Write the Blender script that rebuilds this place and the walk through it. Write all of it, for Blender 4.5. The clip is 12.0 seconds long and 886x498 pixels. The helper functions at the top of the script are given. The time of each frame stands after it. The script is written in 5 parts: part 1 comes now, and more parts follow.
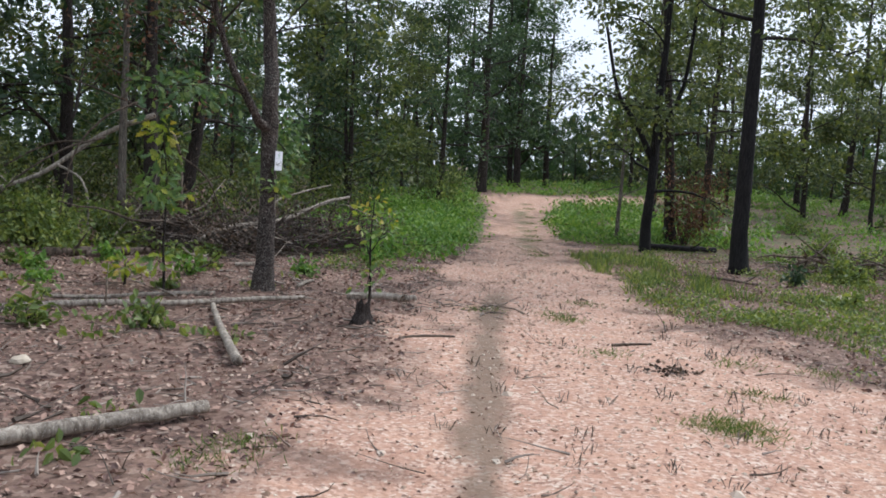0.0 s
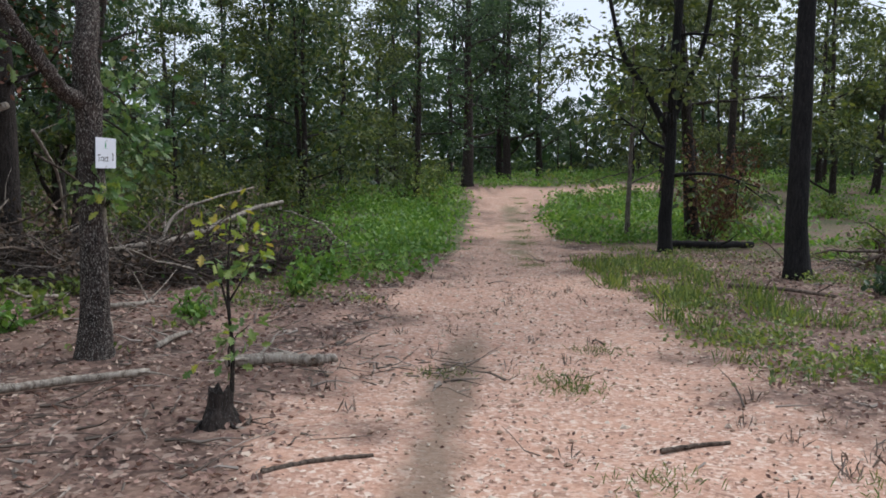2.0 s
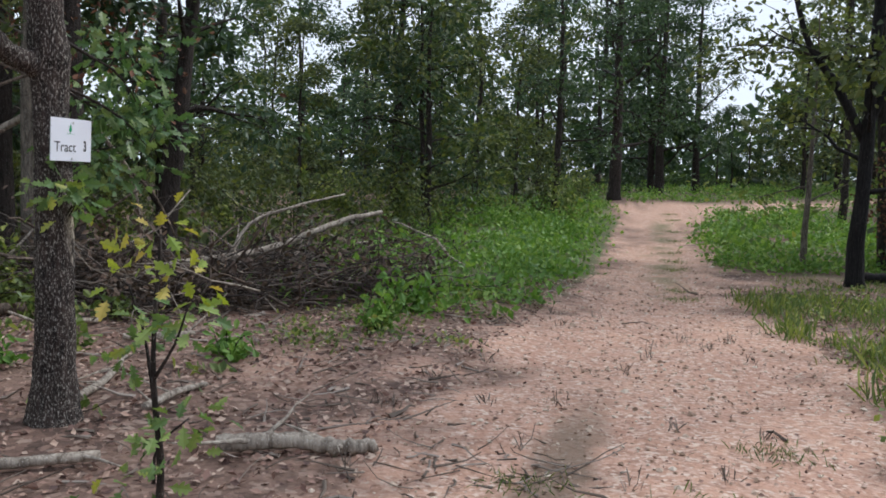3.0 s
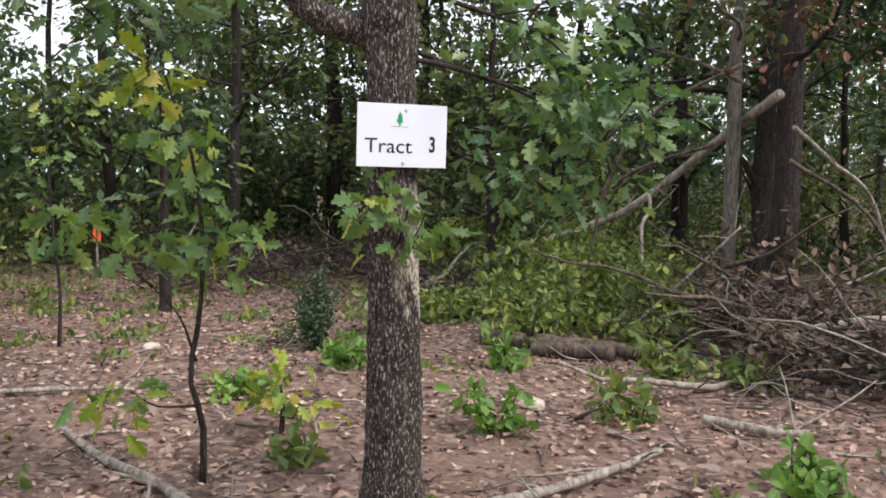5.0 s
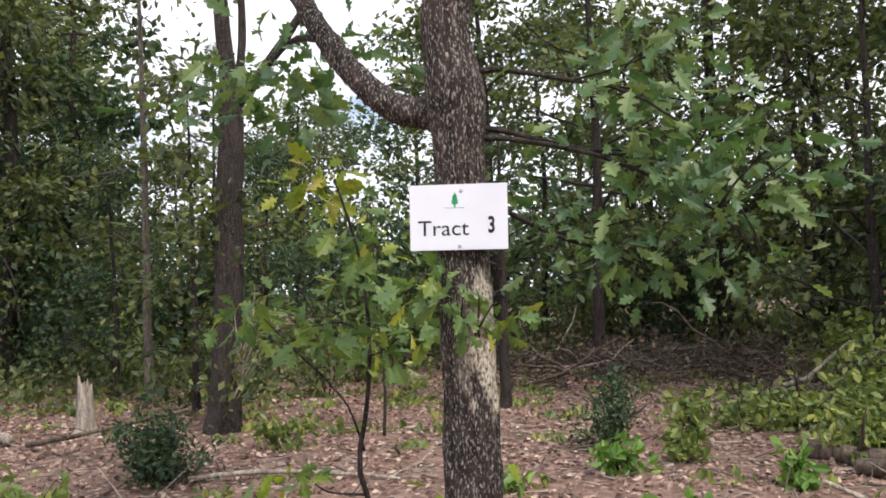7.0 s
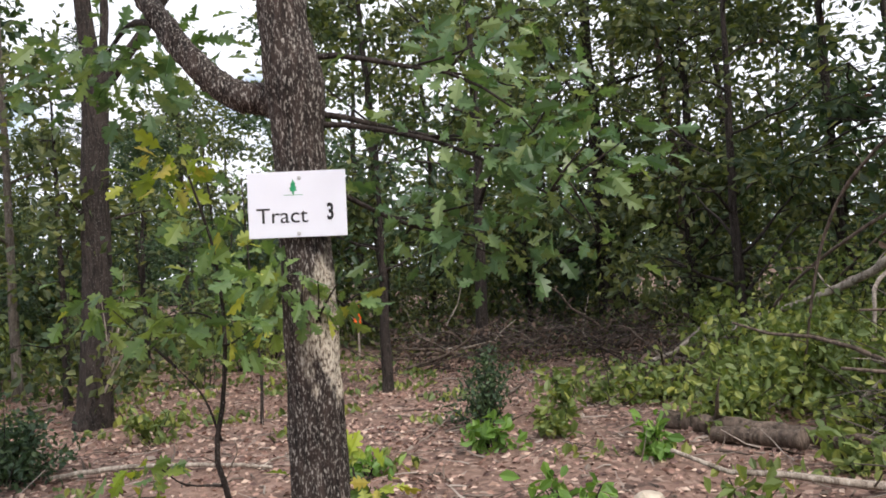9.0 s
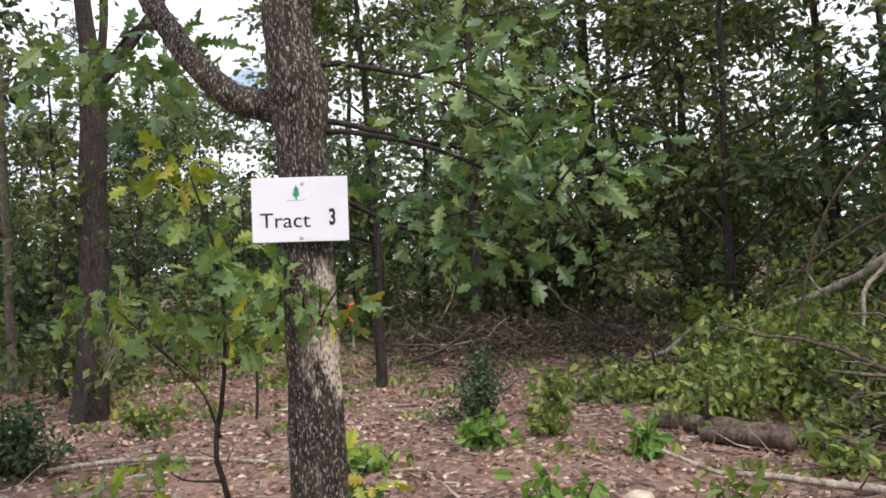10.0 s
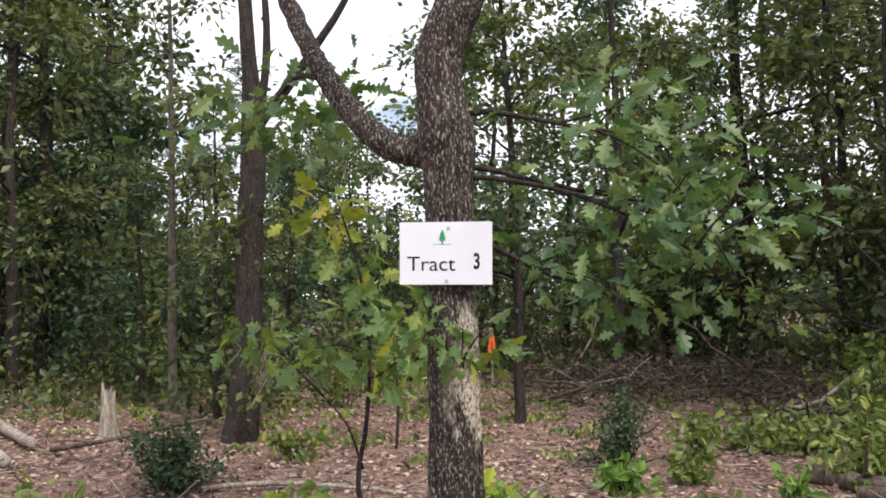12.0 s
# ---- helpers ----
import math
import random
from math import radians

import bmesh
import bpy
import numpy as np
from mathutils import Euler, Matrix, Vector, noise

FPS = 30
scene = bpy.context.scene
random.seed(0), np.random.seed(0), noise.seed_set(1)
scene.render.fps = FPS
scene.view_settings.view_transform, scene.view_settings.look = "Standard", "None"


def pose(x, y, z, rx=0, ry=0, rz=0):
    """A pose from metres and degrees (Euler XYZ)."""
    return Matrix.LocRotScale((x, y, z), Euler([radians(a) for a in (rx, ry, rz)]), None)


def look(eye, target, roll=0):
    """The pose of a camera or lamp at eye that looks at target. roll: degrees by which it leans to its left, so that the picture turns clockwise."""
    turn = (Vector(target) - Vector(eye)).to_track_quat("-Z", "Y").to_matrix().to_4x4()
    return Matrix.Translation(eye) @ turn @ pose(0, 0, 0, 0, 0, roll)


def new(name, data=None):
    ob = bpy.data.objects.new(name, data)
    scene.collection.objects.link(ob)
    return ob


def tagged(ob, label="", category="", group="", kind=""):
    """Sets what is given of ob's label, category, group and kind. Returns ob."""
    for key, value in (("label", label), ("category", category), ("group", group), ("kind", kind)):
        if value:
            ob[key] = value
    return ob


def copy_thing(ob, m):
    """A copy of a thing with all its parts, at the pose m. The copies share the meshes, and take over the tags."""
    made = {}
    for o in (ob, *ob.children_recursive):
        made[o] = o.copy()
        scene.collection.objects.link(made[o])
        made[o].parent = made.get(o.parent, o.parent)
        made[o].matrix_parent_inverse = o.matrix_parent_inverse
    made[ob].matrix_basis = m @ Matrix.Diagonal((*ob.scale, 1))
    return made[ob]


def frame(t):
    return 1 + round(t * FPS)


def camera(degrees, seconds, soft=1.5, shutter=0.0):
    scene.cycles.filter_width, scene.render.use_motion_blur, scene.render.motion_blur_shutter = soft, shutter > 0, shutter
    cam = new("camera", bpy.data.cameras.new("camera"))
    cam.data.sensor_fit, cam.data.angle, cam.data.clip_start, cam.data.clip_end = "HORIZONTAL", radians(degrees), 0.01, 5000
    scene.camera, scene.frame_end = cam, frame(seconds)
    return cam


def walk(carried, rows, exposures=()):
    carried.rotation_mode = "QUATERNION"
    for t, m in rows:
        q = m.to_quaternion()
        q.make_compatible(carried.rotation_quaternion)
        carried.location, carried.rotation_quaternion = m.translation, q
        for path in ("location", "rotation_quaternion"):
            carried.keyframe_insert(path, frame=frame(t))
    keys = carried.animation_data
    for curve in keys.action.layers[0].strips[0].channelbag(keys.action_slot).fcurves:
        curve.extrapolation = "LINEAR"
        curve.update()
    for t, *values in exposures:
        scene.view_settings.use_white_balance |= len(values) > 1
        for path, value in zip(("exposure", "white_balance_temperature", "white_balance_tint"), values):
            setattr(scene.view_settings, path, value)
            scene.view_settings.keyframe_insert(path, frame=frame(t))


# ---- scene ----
cam = camera(53.2, 12.0, 1.75)
PATH = [
    (0, (0.408, -0.38, 1.759), (0.481, 1.609, 1.567), 3.2),
    (0.5, (0.525, 0.541, 1.733), (0.711, 2.522, 1.537), 3.0),
    (1, (0.659, 1.532, 1.673), (0.825, 3.517, 1.489), 0.7),
    (1.5, (0.869, 2.576, 1.663), (1.064, 4.557, 1.472), 0.5),
    (2, (1.096, 3.712, 1.64), (1.172, 5.7, 1.44), 0.4),
    (2.5, (1.284, 4.877, 1.603), (1.235, 6.868, 1.421), 1.0),
    (2.7, (1.367, 5.389, 1.586), (1.248, 7.378, 1.412), 1.3),
    (4.3, (1.598, 8.355, 1.534), (0.36, 9.903, 1.269), 0.1),
    (4.5, (1.632, 8.621, 1.542), (0.216, 10.012, 1.3), 0.4),
    (5, (1.815, 9.462, 1.513), (0.031, 10.351, 1.355), 0.4),
    (5.5, (1.825, 10.137, 1.507), (-0.123, 10.576, 1.4), -0.6),
    (6, (1.878, 10.463, 1.53), (-0.118, 10.577, 1.53), -0.7),
    (6.5, (1.933, 10.766, 1.486), (-0.065, 10.72, 1.558), -0.2),
    (8.3, (1.838, 11.07, 1.343), (-0.155, 10.921, 1.431), -5.3),
    (8.5, (1.851, 11.105, 1.38), (-0.146, 11.002, 1.45), -5.7),
    (9, (1.938, 11.147, 1.422), (-0.058, 11.279, 1.461), -3.1),
    (9.5, (1.992, 11.122, 1.444), (0.001, 11.303, 1.483), -1.4),
    (10, (2.012, 11.123, 1.469), (0.018, 11.269, 1.492), -2.4),
    (10.5, (2.047, 11.108, 1.512), (0.048, 11.078, 1.538), -1.4),
    (11, (2.079, 11.115, 1.522), (0.083, 10.987, 1.576), -0.2),
    (11.5, (2.052, 11.111, 1.522), (0.06, 10.953, 1.602), -0.1),
    (12, (2.062, 11.117, 1.522), (0.072, 10.947, 1.623), -0.7),
]
walk(cam, [(t, look(e, g, r)) for t, e, g, r in PATH],
     [(0, 0.08, 5900, 10), (0.5, -0.13, 5900, 10), (2.5, -0.1, 5900, 10), (4.5, 0.5, 6250, 11), (5.5, 0.6, 6400, 14), (8.5, 0.55, 6500, 15), (12, 0.55, 6550, 15)])

# ---- light ----
world = bpy.data.worlds.new("world")
scene.world = world
world.use_nodes = True
wn, wl = world.node_tree.nodes, world.node_tree.links
SUN_EL, SUN_ROT = radians(51), radians(54)
sky = wn.new("ShaderNodeTexSky")
sky.sky_type, sky.sun_disc = "NISHITA", False
sky.sun_elevation, sky.sun_rotation = SUN_EL, SUN_ROT
wcoord, wmap, wnoise = wn.new("ShaderNodeTexCoord"), wn.new("ShaderNodeMapping"), wn.new("ShaderNodeTexNoise")
wmap.inputs["Scale"].default_value = (2.2, 2.2, 4.0)
wnoise.inputs["Scale"].default_value, wnoise.inputs["Detail"].default_value = 1.6, 6
wramp, wmix = wn.new("ShaderNodeValToRGB"), wn.new("ShaderNodeMix")
wramp.color_ramp.elements[0].position, wramp.color_ramp.elements[1].position = 0.3, 0.42
wmix.data_type = "RGBA"
wmix.inputs[7].default_value = (9.4, 9.9, 10.6, 1)
wl.new(wcoord.outputs["Generated"], wmap.inputs[0])
wl.new(wmap.outputs[0], wnoise.inputs["Vector"])
wl.new(wnoise.outputs["Fac"], wramp.inputs[0])
wl.new(wramp.outputs[0], wmix.inputs[0])
wl.new(sky.outputs[0], wmix.inputs[6])
wl.new(wmix.outputs[2], wn["Background"].inputs[0])
wn["Background"].inputs[1].default_value = 0.1

sun = new("sun", bpy.data.lights.new("sun", "SUN"))
sun.data.energy, sun.data.angle, sun.data.color = 2.5, radians(12), (1.0, 0.95, 0.86)
sun.matrix_world = look((7.0, 5.0, 10.5), (0, 0, 0))


# ---- materials ----
def material(name, rough=0.8):
    m = bpy.data.materials.new(name)
    m.use_nodes = True
    nt = m.node_tree
    bsdf = nt.nodes["Principled BSDF"]
    bsdf.inputs["Roughness"].default_value = rough
    bsdf.inputs["Specular IOR Level"].default_value = 0.3
    return m, nt.nodes, nt.links, bsdf


def ramp(nodes, stops):
    r = nodes.new("ShaderNodeValToRGB")
    els = r.color_ramp.elements
    while len(els) < len(stops):
        els.new(0.5)
    for e, (p, c) in zip(els, stops):
        e.position, e.color = p, (*c, 1)
    return r


def noise_tex(nodes, links, scale, detail=4, stretch=(1, 1, 1), rough=0.6):
    co, mp, nz = nodes.new("ShaderNodeTexCoord"), nodes.new("ShaderNodeMapping"), nodes.new("ShaderNodeTexNoise")
    mp.inputs["Scale"].default_value = stretch
    nz.inputs["Scale"].default_value, nz.inputs["Detail"].default_value, nz.inputs["Roughness"].default_value = scale, detail, rough
    links.new(co.outputs["Object"], mp.inputs[0])
    links.new(mp.outputs[0], nz.inputs["Vector"])
    return nz


def bump(nodes, links, bsdf, src, strength, dist):
    b = nodes.new("ShaderNodeBump")
    b.inputs["Strength"].default_value, b.inputs["Distance"].default_value = strength, dist
    links.new(src, b.inputs["Height"])
    links.new(b.outputs[0], bsdf.inputs["Normal"])


def mixed(nodes, links, fac, a, b, mode="MIX"):
    x = nodes.new("ShaderNodeMix")
    x.data_type, x.blend_type = "RGBA", mode
    for sock, val in ((x.inputs[0], fac), (x.inputs[6], a), (x.inputs[7], b)):
        if isinstance(val, (int, float)):
            sock.default_value = val
        elif isinstance(val, tuple):
            sock.default_value = (*val, 1)
        else:
            links.new(val, sock)
    return x.outputs[2]


def bark_material(name, dark, mid, pale, flecks, blaze=False, ridge=38):
    """Furrowed bark; flecks: how much of it pale lichen covers."""
    m, n, l, bsdf = material(name, 0.9)
    furrow = noise_tex(n, l, ridge, 5, (1, 1, 0.22))
    broad = noise_tex(n, l, 3.2, 3, (1, 1, 0.6))
    lichen = noise_tex(n, l, 130, 4, (1, 1, 0.38), 0.65)
    r = ramp(n, [(0.36, dark), (0.62, mid)])
    l.new(furrow.outputs["Fac"], r.inputs[0])
    tone = ramp(n, [(0.3, (0.62, 0.6, 0.58)), (0.7, (1.15, 1.12, 1.08))])
    l.new(broad.outputs["Fac"], tone.inputs[0])
    col = mixed(n, l, 1.0, r.outputs[0], tone.outputs[0], "MULTIPLY")
    lr = ramp(n, [(0.62 - flecks, (0, 0, 0)), (0.76 - flecks, (1, 1, 1))])
    l.new(lichen.outputs["Fac"], lr.inputs[0])
    col = mixed(n, l, lr.outputs[0], col, pale)
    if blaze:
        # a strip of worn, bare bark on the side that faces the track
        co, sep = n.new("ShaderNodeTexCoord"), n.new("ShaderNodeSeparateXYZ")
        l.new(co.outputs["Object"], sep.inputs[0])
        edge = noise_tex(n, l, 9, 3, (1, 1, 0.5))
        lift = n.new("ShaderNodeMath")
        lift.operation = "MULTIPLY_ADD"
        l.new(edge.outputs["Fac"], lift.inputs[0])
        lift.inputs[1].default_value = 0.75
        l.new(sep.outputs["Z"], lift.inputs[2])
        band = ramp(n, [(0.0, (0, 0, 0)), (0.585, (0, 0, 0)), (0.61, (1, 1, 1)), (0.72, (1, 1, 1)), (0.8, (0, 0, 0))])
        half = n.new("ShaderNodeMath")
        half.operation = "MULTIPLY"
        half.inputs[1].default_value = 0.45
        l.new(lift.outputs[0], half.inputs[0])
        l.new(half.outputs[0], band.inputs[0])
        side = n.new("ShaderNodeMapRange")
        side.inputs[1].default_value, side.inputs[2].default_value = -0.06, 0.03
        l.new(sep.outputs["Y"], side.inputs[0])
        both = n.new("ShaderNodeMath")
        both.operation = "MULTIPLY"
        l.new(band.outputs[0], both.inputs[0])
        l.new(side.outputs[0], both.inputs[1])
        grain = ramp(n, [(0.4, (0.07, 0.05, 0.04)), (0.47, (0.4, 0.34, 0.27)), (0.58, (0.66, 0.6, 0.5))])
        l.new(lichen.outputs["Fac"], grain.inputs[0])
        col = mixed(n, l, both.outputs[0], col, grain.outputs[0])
    l.new(col, bsdf.inputs["Base Color"])
    bump(n, l, bsdf, furrow.outputs["Fac"], 0.9, 0.02)
    return m


def leaf_material(name, stops, rough=0.5, sheer=0.35, single=False):
    """Leaves: each one a little different in hue, some light coming through."""
    m, n, l, bsdf = material(name, rough)
    info = n.new("ShaderNodeObjectInfo") if single else n.new("ShaderNodeNewGeometry")
    r = ramp(n, stops)
    l.new(info.outputs["Random" if single else "Random Per Island"], r.inputs[0])
    patch = noise_tex(n, l, 1.3, 2)
    tone = ramp(n, [(0.3, (0.72, 0.78, 0.72)), (0.7, (1.2, 1.16, 1.1))])
    l.new(patch.outputs["Fac"], tone.inputs[0])
    col = mixed(n, l, 1.0, r.outputs[0], tone.outputs[0], "MULTIPLY")
    l.new(col, bsdf.inputs["Base Color"])
    bsdf.inputs["Specular IOR Level"].default_value = 0.4
    tr, add = n.new("ShaderNodeBsdfTranslucent"), n.new("ShaderNodeMixShader")
    l.new(mixed(n, l, 1.0, col, (1.25, 1.3, 0.55), "MULTIPLY"), tr.inputs[0])
    add.inputs[0].default_value = sheer
    l.new(bsdf.outputs[0], add.inputs[1])
    l.new(tr.outputs[0], add.inputs[2])
    l.new(add.outputs[0], n["Material Output"].inputs[0])
    return m


def plain_material(name, stops, scale, rough=0.8, stretch=(1, 1, 1), relief=0.3, island=False):
    m, n, l, bsdf = material(name, rough)
    nz = noise_tex(n, l, scale, 5, stretch)
    r = ramp(n, stops)
    if island:
        g = n.new("ShaderNodeNewGeometry")
        l.new(g.outputs["Random Per Island"], r.inputs[0])
    else:
        l.new(nz.outputs["Fac"], r.inputs[0])
    l.new(r.outputs[0], bsdf.inputs["Base Color"])
    bump(n, l, bsdf, nz.outputs["Fac"], relief, 0.01)
    return m


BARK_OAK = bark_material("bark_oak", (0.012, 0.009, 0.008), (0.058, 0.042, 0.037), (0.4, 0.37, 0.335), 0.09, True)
BARK = bark_material("bark", (0.012, 0.009, 0.008), (0.05, 0.039, 0.035), (0.2, 0.19, 0.175), 0.04)
BARK_GREY = bark_material("bark_grey", (0.07, 0.06, 0.05), (0.2, 0.175, 0.15), (0.33, 0.32, 0.29), 0.06)
BARK_BURNT = bark_material("bark_burnt", (0.006, 0.006, 0.007), (0.022, 0.02, 0.021), (0.12, 0.11, 0.1), 0.0)
DEADWOOD = bark_material("deadwood", (0.17, 0.14, 0.115), (0.46, 0.41, 0.355), (0.6, 0.56, 0.5), 0.06, ridge=26)
DEADBARK = bark_material("deadbark", (0.05, 0.038, 0.03), (0.17, 0.13, 0.105), (0.34, 0.3, 0.26), 0.03, ridge=30)
G1, G2, G3 = (0.043, 0.066, 0.035), (0.09, 0.118, 0.048), (0.195, 0.21, 0.075)
LEAF = leaf_material("leaf_forest", [(0.0, G1), (0.55, G2), (1.0, G3)])
LEAF_DARK = leaf_material("leaf_dark", [(0.0, (0.026, 0.052, 0.032)), (0.6, (0.05, 0.09, 0.05)), (1.0, (0.095, 0.14, 0.07))])
LEAF_NEAR = leaf_material("leaf_near", [(0.0, (0.09, 0.16, 0.06)), (0.5, (0.15, 0.24, 0.085)), (0.9, (0.25, 0.33, 0.1)), (1.0, (0.42, 0.42, 0.08))], single=True)
LEAF_OAK = leaf_material("leaf_oak", [(0.0, (0.065, 0.13, 0.06)), (0.6, (0.125, 0.21, 0.09)), (1.0, (0.23, 0.3, 0.13))], 0.42, single=True)
LEAF_YELLOW = leaf_material("leaf_yellow", [(0.0, (0.2, 0.29, 0.045)), (0.6, (0.34, 0.4, 0.05)), (1.0, (0.46, 0.34, 0.09))], single=True)
LEAF_SHRUB = leaf_material("leaf_shrub", [(0.0, (0.095, 0.14, 0.05)), (0.6, (0.175, 0.23, 0.075)), (1.0, (0.33, 0.35, 0.1))])
LEAF_FERN = leaf_material("leaf_fern", [(0.0, (0.09, 0.18, 0.04)), (0.6, (0.16, 0.29, 0.06)), (1.0, (0.28, 0.39, 0.11))])
LEAF_BROWN = leaf_material("leaf_scorched", [(0.0, (0.08, 0.034, 0.024)), (0.6, (0.15, 0.068, 0.044)), (1.0, (0.24, 0.13, 0.085))], 0.8, 0.15)
GRASS = leaf_material("grass_blade", [(0.0, (0.07, 0.12, 0.03)), (0.6, (0.12, 0.18, 0.045)), (1.0, (0.26, 0.24, 0.11))], 0.6, 0.3)
LEAF_DEAD = leaf_material("leaf_dead", [(0.0, (0.035, 0.024, 0.021)), (0.6, (0.09, 0.06, 0.05)), (1.0, (0.19, 0.13, 0.1))], 0.8, 0.1)
LITTER = plain_material("dry_leaf", [(0.0, (0.09, 0.055, 0.05)), (0.35, (0.25, 0.15, 0.12)), (0.7, (0.39, 0.255, 0.2)), (1.0, (0.52, 0.4, 0.32))], 20, island=True)
TWIG_DARK = plain_material("twig_dark", [(0.0, (0.02, 0.015, 0.014)), (0.7, (0.075, 0.058, 0.05)), (1.0, (0.26, 0.22, 0.19))], 20, island=True)
TWIG = plain_material("twig", [(0.0, (0.06, 0.045, 0.036)), (0.6, (0.17, 0.135, 0.11)), (1.0, (0.36, 0.31, 0.27))], 20, island=True)
PEBBLE = plain_material("pebble", [(0.0, (0.18, 0.11, 0.075)), (0.5, (0.42, 0.3, 0.22)), (1.0, (0.66, 0.56, 0.46))], 40, island=True)
STONE = plain_material("stone", [(0.3, (0.42, 0.35, 0.27)), (0.7, (0.6, 0.52, 0.42))], 14)
SIGN_WHITE = plain_material("sign_white", [(0.3, (0.76, 0.78, 0.86)), (0.7, (0.8, 0.82, 0.9))], 5, 0.45, relief=0.02)
INK = plain_material("sign_ink", [(0.3, (0.012, 0.012, 0.014)), (0.7, (0.02, 0.02, 0.022))], 30, 0.5, relief=0.02)
LOGO_GREEN = plain_material("sign_green", [(0.3, (0.02, 0.26, 0.11)), (0.7, (0.03, 0.34, 0.15))], 40, 0.5, relief=0.02)
RIBBON = plain_material("ribbon_orange", [(0.3, (0.75, 0.1, 0.02)), (0.7, (0.85, 0.16, 0.03))], 20, 0.5, relief=0.1)
NAIL = plain_material("nail_steel", [(0.3, (0.4, 0.41, 0.42)), (0.7, (0.55, 0.56, 0.57))], 60, 0.4, relief=0.05)


# ---- geometry helpers ----
R = np.random.default_rng(7)


def mesh_np(name, verts, faces, mat, smooth=False):
    """A mesh from arrays; all faces have the same number of corners."""
    me = bpy.data.meshes.new(name)
    faces = np.asarray(faces, dtype=np.int32)
    k = faces.shape[1]
    me.vertices.add(len(verts))
    me.vertices.foreach_set("co", np.asarray(verts, dtype=np.float32).ravel())
    me.loops.add(faces.size)
    me.loops.foreach_set("vertex_index", faces.ravel())
    me.polygons.add(len(faces))
    me.polygons.foreach_set("loop_start", np.arange(0, faces.size, k, dtype=np.int32))
    me.polygons.foreach_set("loop_total", np.full(len(faces), k, dtype=np.int32))
    me.polygons.foreach_set("use_smooth", np.full(len(faces), smooth))
    me.materials.append(mat)
    me.update(calc_edges=True)
    return me


def put(name, me, parent=None, at=None, label=""):
    ob = new(name, me)
    if parent:
        ob.parent = parent
    if at is not None:
        ob.matrix_basis = at
    return tagged(ob, label)


def empty(name, at):
    ob = new(name)
    ob.empty_display_size = 0.1
    ob.matrix_basis = at
    return ob


def unit(v):
    return v / np.maximum(np.linalg.norm(v, axis=-1, keepdims=True), 1e-9)


def smooth_line(pts, n):
    """n points along a smooth curve through pts (rows of any width)."""
    p = np.asarray(pts, dtype=float)
    p = np.vstack([2 * p[0] - p[1], p, 2 * p[-1] - p[-2]])
    out = []
    for u in np.linspace(0, len(p) - 3 - 1e-6, n):
        i, f = int(u), u - int(u)
        a, b, c, d = p[i], p[i + 1], p[i + 2], p[i + 3]
        out.append(0.5 * (2 * b + (c - a) * f + (2 * a - 5 * b + 4 * c - d) * f * f + (3 * b - a - 3 * c + d) * f ** 3))
    return np.array(out)


def tube(line, radii, sides=8, rough=0.08, rng=R):
    """Verts and quads of a tapering, uneven tube along a line, closed by its narrow ends."""
    line, radii = np.asarray(line, float), np.asarray(radii, float)
    n = len(line)
    tan = unit(np.gradient(line, axis=0))
    ref = np.array([0.31, 0.95, 0.05]) if abs(tan[0][2]) > 0.7 else np.array([0.05, 0.1, 1.0])
    u = unit(np.cross(tan, ref))
    v = np.cross(tan, u)
    ang = np.linspace(0, 2 * np.pi, sides, endpoint=False)
    wob = 1 + rough * rng.normal(size=(n, sides))
    ring = u[:, None] * np.cos(ang)[None, :, None] + v[:, None] * np.sin(ang)[None, :, None]
    verts = (line[:, None] + ring * (radii[:, None] * wob)[..., None]).reshape(-1, 3)
    i, j = np.meshgrid(np.arange(n - 1), np.arange(sides), indexing="ij")
    k = (j + 1) % sides
    quads = np.stack([i * sides + j, i * sides + k, (i + 1) * sides + k, (i + 1) * sides + j], -1).reshape(-1, 4)
    caps = []
    for base, flip in ((0, True), ((n - 1) * sides, False)):
        for q in range(0, sides - 2, 2):
            f = [base, base + q + 1, base + q + 2, base + (q + 3) % sides if q + 3 < sides else base]
            if f[3] == f[0]:
                f[3] = f[2]
                f = [base, base + q + 1, base + q + 2, base + q + 2]
            caps.append(f[::-1] if flip else f)
    caps = [c for c in caps if len(set(c)) == 4]
    return verts, np.vstack([quads, np.array(caps)]) if caps else quads


def ridged(verts, line_axis, depth, fine, rng):
    """Pushes a trunk's surface in and out along long furrows."""
    out = verts.copy()
    for k, v in enumerate(verts):
        h = noise.noise((v[0] * fine, v[1] * fine, v[2] * fine * 0.18)) + 0.5 * noise.noise((v[0] * fine * 2.3, v[1] * fine * 2.3, v[2] * fine * 0.5 + 7))
        r = np.array([np.interp(v[2], line_axis[:, 2], line_axis[:, 0]), np.interp(v[2], line_axis[:, 2], line_axis[:, 1])])
        out[k, :2] += unit(v[:2] - r) * depth * h
    return out


def joined(pieces):
    vs, fs, off = [], [], 0
    for v, f in pieces:
        vs.append(v)
        fs.append(np.asarray(f) + off)
        off += len(v)
    return np.vstack(vs), np.vstack(fs)


